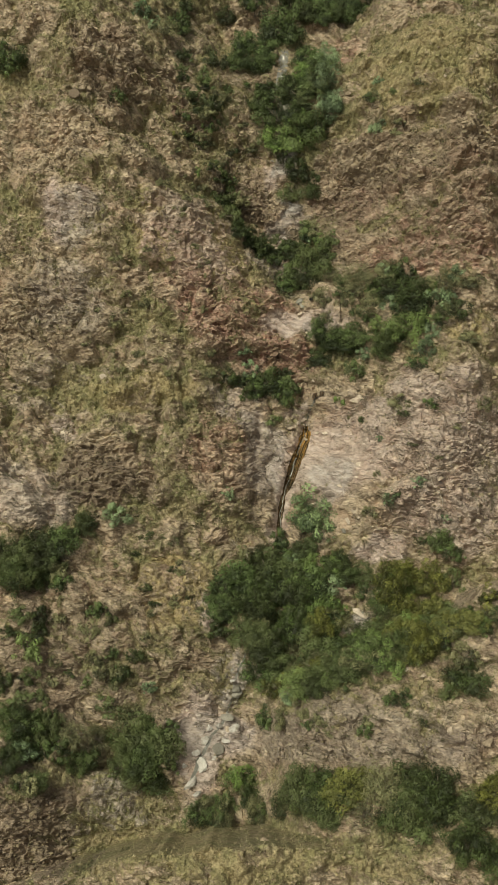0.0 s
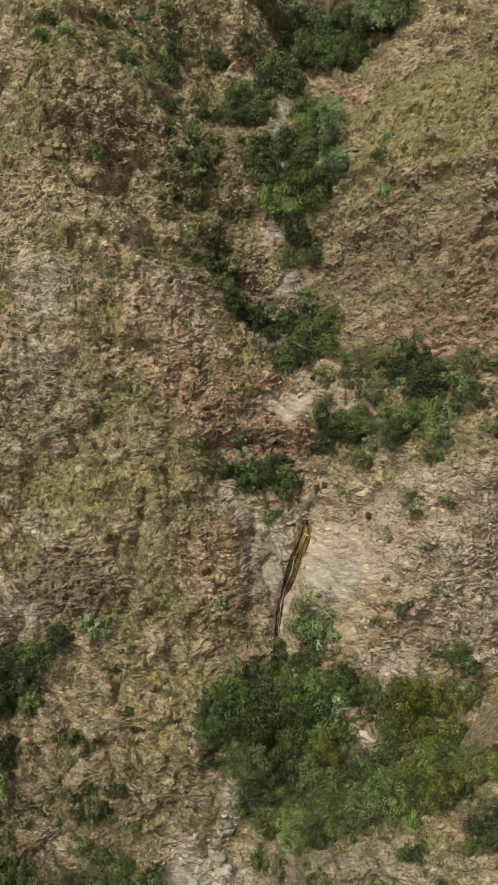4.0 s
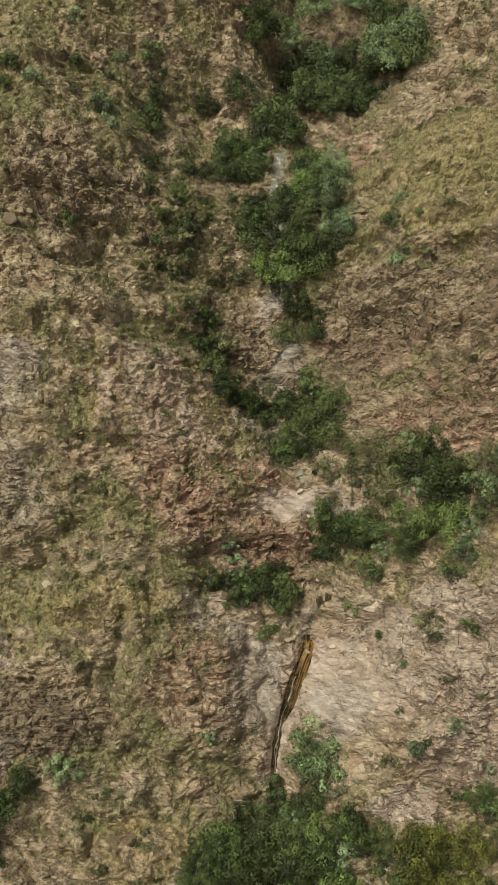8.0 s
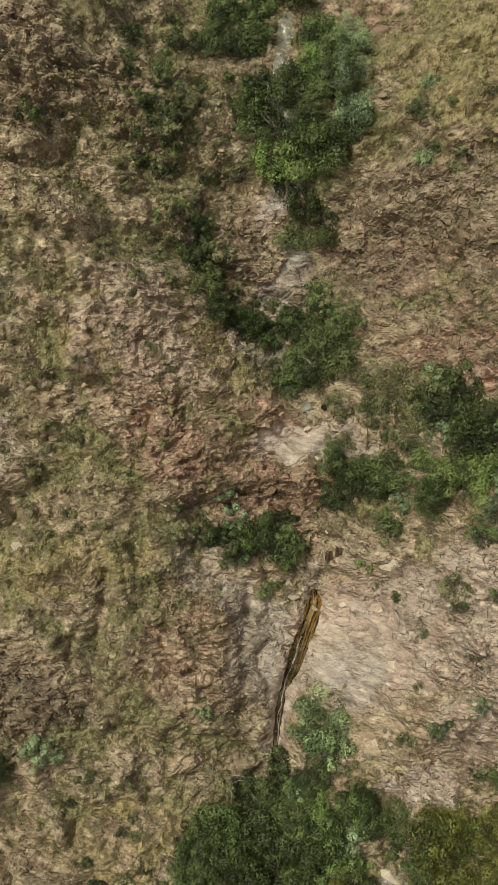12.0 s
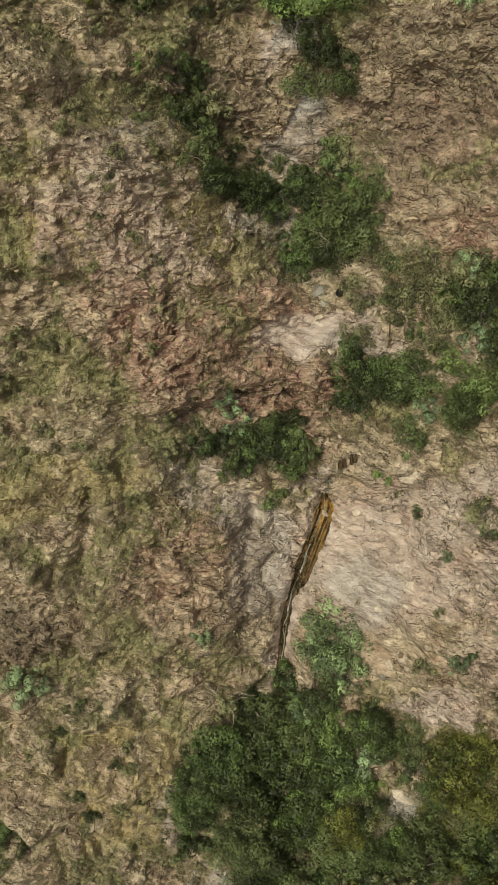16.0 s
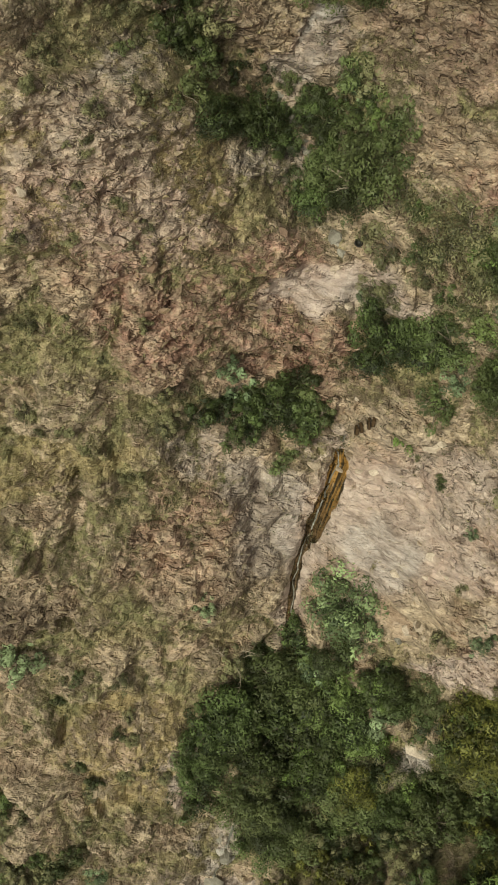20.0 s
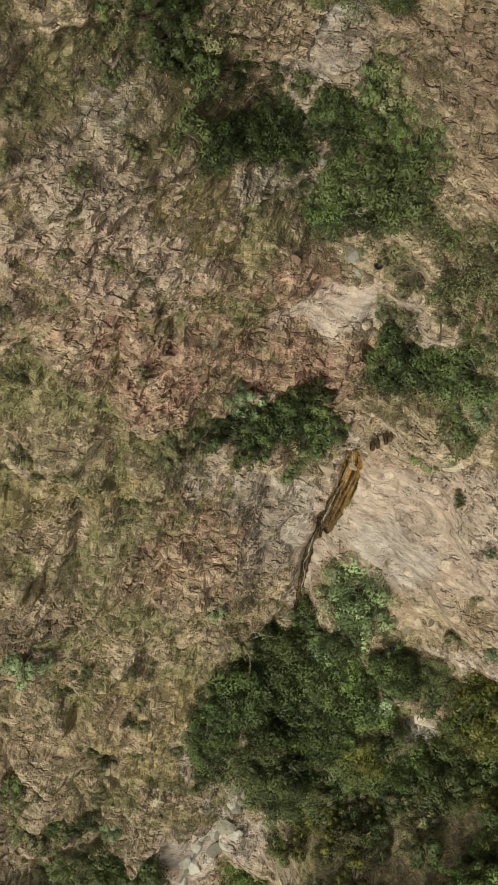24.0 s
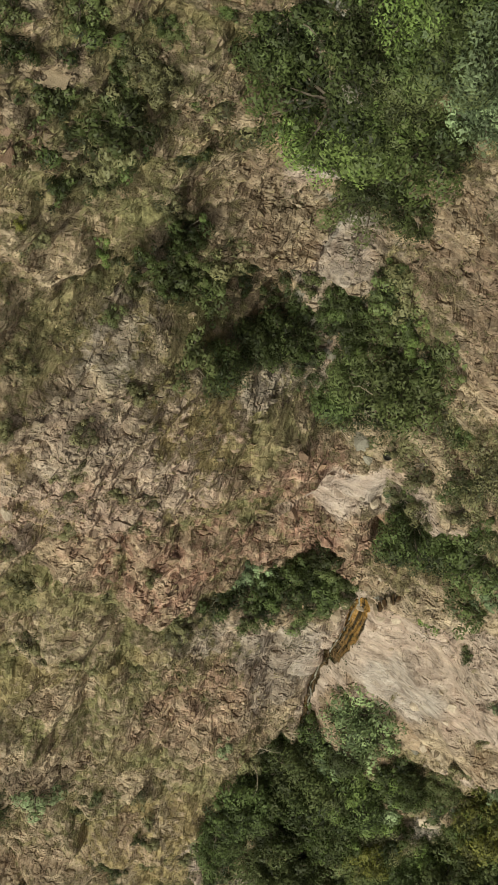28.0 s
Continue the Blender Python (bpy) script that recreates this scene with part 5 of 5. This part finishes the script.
def clear_of_chute(x, s):
    return smooth(0.5, 0.9, np.abs(beside(x, s, CHUTE)[0]))


slabs("rubble", 20000, 21, lambda x, s: np.clip((1.0 - 0.85 * covers(x, s)) * (1 - 0.92 * zone(x, s, SMOOTH)) * clear_of_chute(x, s), 0, 1), 0.04, 0.14, 1.3, 0.7, 0.05, 0.5, 0.55, "angular pieces of layered brown rock on the slope")
slabs("rock_ledges", 8000, 22, lambda x, s: np.clip((zone(x, s, CRAG) - 0.1 + 0.5 * rough(x / 2.5, s / 2.5, 111, 3)) * (1 - 0.8 * zone(x, s, SMOOTH)) * clear_of_chute(x, s), 0, 1), 0.07, 0.24, 1.7, 0.4, 0.1, 0.4, 0.6, "long thin slabs of layered rock jutting from the crags", 300)

def stone_mesh(seed, flat):
    """An angular block of radius 1, cut by random planes."""
    rng = random.Random(seed)
    bm = bmesh.new()
    bmesh.ops.create_icosphere(bm, subdivisions=2, radius=1.0)
    cuts = [(Vector((rng.gauss(0, 1), rng.gauss(0, 1), rng.gauss(0, 1))).normalized(), rng.uniform(0.42, 0.75)) for k in range(14)]
    for v in bm.verts:
        for d, far in cuts:
            over = v.co.dot(d) - far
            if over > 0:
                v.co -= d * over
        v.co *= 1 + 0.05 * noise.noise(v.co * 2.5 + Vector((seed, 0, 0)))
        v.co.z *= flat
    me = bpy.data.meshes.new("stone")
    bm.to_mesh(me)
    bm.free()
    return me


BLOCKS = {kind: [stone_mesh(300 + v, (0.45, 0.6, 0.8, 0.35)[v]) for v in range(4)] for kind in STONES}
for kind, meshes in BLOCKS.items():
    for me in meshes:
        me.materials.append(STONES[kind])
stone_chance = random.Random(9)


def set_stone(ob, place, r):
    ob.matrix_basis = Matrix.LocRotScale(Vector(place), Euler((stone_chance.uniform(0.0, 0.5), stone_chance.uniform(-0.3, 0.1), stone_chance.uniform(0, 6.28))), Vector((r * stone_chance.uniform(0.85, 1.25), r, r)))


def boulders(rows):
    words = {"brown": "angular brown boulder lodged in the grassy slope", "pale": "pale weathered boulder lying on the slope", "white": "whitish water-worn rock in the stream bed", "red": "reddish-brown angular boulder on the crag", "grey": "grey-green smooth boulder in the gully bed"}
    places = on_ground([q[1] for q in rows], [q[2] for q in rows], -0.1 * np.array([q[3] for q in rows]))
    for (kind, x, s, r), place in zip(rows, places):
        ob = new("boulder", stone_chance.choice(BLOCKS[kind]))
        set_stone(ob, place, r)
        tagged(ob, words[kind], "boulder", "boulders on the slope")


# ---- boulders that stand out: stone, across, up, radius ----
boulders((
    ("grey", 2.1, 21.1, 0.42), ("grey", 2.5, 20.2, 0.5), ("pale", 2.8, 19.5, 0.42), ("grey", 3.1, 18.8, 0.36), ("grey", 3.7, 18.1, 0.45),
    ("grey", 4.6, 15.2, 0.62), ("grey", 8.7, -13.3, 0.32), ("white", 9.2, -12.9, 0.28), ("grey", 9.6, -13.2, 0.3), ("white", 9.0, -13.7, 0.24),
    ("grey", 9.4, -12.5, 0.22), ("white", 8.6, -12.8, 0.2), ("pale", 8.0, -15.2, 0.45), ("pale", 10.9, -11.8, 0.25),
))
boulders((
    ("pale", 9.4, 5.8, 0.77), ("pale", 3.7, 3.7, 0.59), ("brown", -14.8, 31.0, 0.35), ("brown", -13.6, 30.9, 0.38), ("brown", -14.7, 30.2, 0.54),
    ("pale", -8.5, 43.5, 0.26), ("red", 6.7, 39.8, 0.61), ("red", 7.5, 37.5, 0.68), ("red", 9.4, 38.8, 0.78), ("pale", 5.4, 33.8, 0.73),
    ("pale", 16.8, 32.5, 0.27), ("pale", 10.9, 28.7, 0.24), ("grey", 3.0, 33.5, 0.57), ("grey", 3.3, 32.3, 0.53), ("grey", 3.3, 35.5, 0.66),
    ("grey", 3.5, 34.5, 0.49),
))
boulders((
    ("grey", 4.6, 15.0, 0.50), ("pale", 2.6, 19.9, 0.31), ("grey", 2.3, 21.7, 0.21), ("pale", 4.1, 18.9, 0.20), ("grey", 3.7, 20.9, 0.19),
    ("red", -6.7, 31.0, 0.52), ("red", -5.9, 31.7, 0.34), ("red", -6.5, 32.3, 0.37), ("pale", 7.5, -9.5, 0.31), ("pale", 10.0, -0.9, 0.20),
    ("grey", 3.2, 19.2, 0.18), ("pale", 3.0, 19.3, 0.18), ("brown", -5.2, 33.4, 0.57), ("grey", 4.8, 14.5, 0.32), ("grey", 2.8, 19.9, 0.35),
    ("grey", 2.5, 20.6, 0.26), ("grey", 4.1, 19.1, 0.26), ("grey", 3.3, 18.8, 0.26), ("pale", 3.5, 18.5, 0.22), ("grey", 2.6, 19.2, 0.20),
    ("pale", 8.4, -4.8, 0.47), ("pale", 8.9, -4.1, 0.35), ("grey", 8.0, -5.6, 0.33), ("pale", 9.2, -4.7, 0.27), ("pale", 5.0, 2.9, 0.27),
    ("brown", 5.3, 7.0, 0.20), ("pale", 5.6, 7.6, 0.18), ("brown", 5.1, 6.5, 0.18), ("grey", 2.7, 28.0, 0.31), ("grey", 2.2, 28.6, 0.30),
))
boulders((
    ("pale", 17.1, 19.4, 0.44), ("pale", 11.1, -17.5, 0.30), ("pale", 11.6, -17.8, 0.30), ("pale", 12.7, -18.3, 0.26), ("pale", 20.5, 39.4, 0.43),
    ("pale", -12.3, 6.8, 0.43), ("pale", -15.6, 2.3, 0.48), ("brown", -5.3, 16.4, 0.44), ("pale", -8.2, 18.9, 0.29), ("pale", -1.7, -21.9, 0.57),
    ("white", -4.6, -26.1, 0.75), ("white", -3.5, -22.8, 0.69), ("white", -4.0, -24.6, 0.87), ("white", -2.4, -21.7, 0.70), ("white", -1.8, -22.8, 0.58),
    ("white", -3.2, -21.9, 0.46), ("grey", -2.6, -23.5, 0.66), ("white", -5.2, -24.8, 0.35), ("white", -4.1, -27.0, 0.46), ("grey", -1.8, -21.0, 0.66),
    ("white", -2.9, -24.3, 0.41), ("white", -1.2, -21.9, 0.53), ("white", -4.3, -23.7, 0.58), ("grey", -1.0, -19.2, 0.66), ("white", -1.3, -18.1, 0.35),
    ("grey", -1.0, -18.8, 0.56), ("grey", -1.3, -17.2, 0.56), ("pale", 9.3, -12.5, 0.86), ("brown", 14.0, -23.3, 0.58), ("pale", 15.5, -22.7, 0.50),
    ("brown", 16.6, -23.1, 0.58), ("pale", 14.4, -22.1, 0.42), ("pale", 13.6, -23.3, 0.38),
))

# ---- water, dead wood and other single things ----
def water_ribbon(line, widths, label):
    """A thin sheet of water that follows the ground down a line of places."""
    k = np.linspace(0, 1, 60)
    at = np.linspace(0, 1, len(line))
    cx, cs, w = np.interp(k, at, [q[0] for q in line]), np.interp(k, at, [q[1] for q in line]), np.interp(k, at, widths)
    cx = cx + 0.12 * rough(k * 14, k * 0, 201, 3)
    across = np.linspace(-1, 1, 5)
    x = cx[:, None] + across[None, :] * w[:, None]
    s = cs[:, None] + 0 * x
    p = on_ground(x.ravel(), s.ravel(), 0.03)
    faces = [(i * 5 + j, i * 5 + j + 1, i * 5 + j + 6, i * 5 + j + 5) for i in range(59) for j in range(4)]
    me = mesh_of("water", p.tolist(), faces, WATER)
    me.polygons.foreach_set("use_smooth", [True] * len(faces))
    return tagged(new("water", me), label, "water", kind="structure")


water_ribbon([(3.4, 39.5), (3.3, 38.0), (2.9, 35.0), (2.8, 33.7), (3.3, 32.3), (3.6, 31.2)], (0.3, 0.45, 0.35, 0.4, 0.45, 0.2), "thin grey stream between boulders in the gully")
water_ribbon([(5.9, 6.2), (5.4, 5.2), (5.0, 4.1), (5.0, 3.2), (4.55, 2.2), (4.05, 0.9), (3.45, -0.9), (2.95, -2.2), (2.7, -3.9), (2.5, -5.6), (2.35, -7.4)], (0.1, 0.08, 0.03, 0.04, 0.05, 0.05, 0.04, 0.04, 0.03, 0.03, 0.03), "trickle of water down the dark stained rock chute")
water_ribbon([(-0.2, -16.0), (-1.0, -17.9), (-1.3, -19.7), (-1.9, -21.2), (-3.2, -22.8), (-4.3, -25.0), (-5.0, -26.7)], (0.06, 0.08, 0.08, 0.12, 0.14, 0.16, 0.1), "shallow whitish water over the pale stream bed")


def twigs(name, x, s, r, count, seed, material, label, category):
    """Bare forked branches that rise and spread from one foot."""
    rng = random.Random(seed)
    foot = Vector(on_ground([x], [s], -0.05)[0])
    ob = new(name)
    ob.matrix_basis = Matrix.Translation(foot)
    tagged(ob, label, category)
    for b in range(count):
        verts, faces = [], []
        w = rng.uniform(0, 6.28)
        p, d, thick = Vector((0, 0, 0)), Vector((math.cos(w), math.sin(w), rng.uniform(0.4, 1.3))).normalized(), 0.05 * r
        for k in range(5):
            q = p + d * r * rng.uniform(0.2, 0.32)
            tube(verts, faces, p, q, thick, thick * 0.72, 4)
            for f in range(2):
                e = (d + Vector((rng.gauss(0, 0.7), rng.gauss(0, 0.7), rng.gauss(0.1, 0.5)))).normalized()
                tube(verts, faces, q, q + e * r * rng.uniform(0.15, 0.4), thick * 0.5, thick * 0.15, 3)
            p, thick = q, thick * 0.72
            d = (d + Vector((rng.gauss(0, 0.3), rng.gauss(0, 0.3), rng.gauss(0, 0.25)))).normalized()
        branch = new("branch", mesh_of("branch", verts, faces, material))
        branch.parent = ob
    return ob


DEAD = plain_material("dead_wood", (0.42, 0.36, 0.27), 0.85)
twigs("dead_shrub", 5.6, 17.6, 1.5, 11, 41, DEAD, "leafless grey dead shrub with forked twigs", "dead shrub")
twigs("dead_shrub", 5.0, 32.8, 1.3, 3, 43, DEAD, "bare pale broken branches over the bushes", "dead shrub")
twigs("dead_shrub", -0.6, -7.6, 1.3, 10, 44, DEAD, "leafless grey dead shrub beside the thicket", "dead shrub")
twigs("dead_shrub", 3.6, 15.6, 0.9, 8, 45, DEAD, "small leafless dead shrub above the pale slab", "dead shrub")


def pale_root(points, label):
    """A thin pale line lying over the rock."""
    verts, faces = [], []
    k = np.linspace(0, 1, 24)
    at = np.linspace(0, 1, len(points))
    x, s = np.interp(k, at, [q[0] for q in points]) + 0.08 * np.sin(k * 9), np.interp(k, at, [q[1] for q in points])
    p = on_ground(x, s, 0.08)
    for i in range(23):
        tube(verts, faces, p[i], p[i + 1], 0.035, 0.035, 5)
    return tagged(new("root", mesh_of("root", verts, faces, plain_material("pale_root", (0.62, 0.55, 0.45), 0.7))), label, "root")


pale_root([(14.4, -1.0), (14.7, -1.6), (15.2, -2.4), (15.7, -3.1), (16.0, -3.9)], "thin pale root hanging down the rock slab")


def pothole(x, s, r):
    """A round dark hole worn into the pale rock: a low rim and a deep bowl."""
    verts, faces = [], []
    rings = ((1.15, -0.2), (1.0, 0.0), (0.9, 0.0), (0.75, -0.25), (0.4, -0.5), (0.02, -0.55))
    for a, z in rings:
        verts += [(r * a * math.cos(w * math.pi / 8), r * a * math.sin(w * math.pi / 8), r * z) for w in range(16)]
    for i in range(len(rings) - 1):
        faces += [(i * 16 + w, i * 16 + (w + 1) % 16, i * 16 + 16 + (w + 1) % 16, i * 16 + 16 + w) for w in range(16)]
    ob = new("pothole", mesh_of("pothole", verts, faces, plain_material("wet_black_rock", (0.02, 0.018, 0.015), 0.35)))
    ob.matrix_basis = Matrix.LocRotScale(Vector(on_ground([x], [s], 0.18)[0]), Euler((0.35, 0, 0)), Vector((1, 1, 1)))
    return tagged(ob, "round black hole worn in the pale rock", "pothole")


pothole(5.5, 15.1, 0.17)


def lip_columns(x, s, count, label):
    """Dark wet ribs of rock side by side under the lip, with pale gaps."""
    rng = random.Random(77)
    ob = new("rock_lip")
    foot = Vector(on_ground([x], [s], -0.1)[0])
    ob.matrix_basis = Matrix.Translation(foot)
    tagged(ob, label, "rock ledge")
    for i in range(count):
        bm = bmesh.new()
        bmesh.ops.create_cube(bm, size=1.0)
        bmesh.ops.bevel(bm, geom=list(bm.edges), offset=0.12, segments=2, profile=0.6, affect="EDGES")
        tall = rng.uniform(0.35, 0.7)
        for v in bm.verts:
            v.co = Vector((v.co.x * 0.13 + 0.09 * noise.noise(v.co * 3 + Vector((i, 0, 0))), v.co.y * 0.35, v.co.z * tall))
        me = bpy.data.meshes.new("rib")
        bm.to_mesh(me)
        bm.free()
        me.materials.append(WET_STONE if i % 3 else STONES["brown"])
        rib = new("rib", me)
        rib.parent = ob
        rib.matrix_basis = Matrix.LocRotScale(Vector(((i - count / 2) * 0.2, 0.16 * (i - count / 2) * 0.6 + rng.uniform(-0.05, 0.05), 0.2)), Euler((-0.5, rng.uniform(-0.1, 0.1), rng.uniform(-0.3, 0.3))), Vector((1, 1, 1)))
    return ob


WET_STONE = plain_material("wet_brown_stone", (0.075, 0.048, 0.026), 0.35)
lip_columns(6.2, 6.2, 8, "row of dark wet rock ribs at the lip of the falls")

# ---- loose stones of the hillside ----
rng, stone_x, stone_s = strewn(280, lambda x, s: np.clip(0.9 - covers(x, s), 0.05, 1) * smooth(1.0, 0.2, wet_line(x, s)), 31)
stone_r = 0.14 + 0.3 * rng.random(len(stone_x)) ** 2
for place, r, red, pale in zip(on_ground(stone_x, stone_s, -0.1 * stone_r), stone_r, zone(stone_x, stone_s, RED), zone(stone_x, stone_s, PALE)):
    ob = new("stone", stone_chance.choice(BLOCKS["red" if red > 0.45 else "pale" if pale > 0.45 else "brown"]))
    set_stone(ob, place, float(r))
    ob.parent = ground
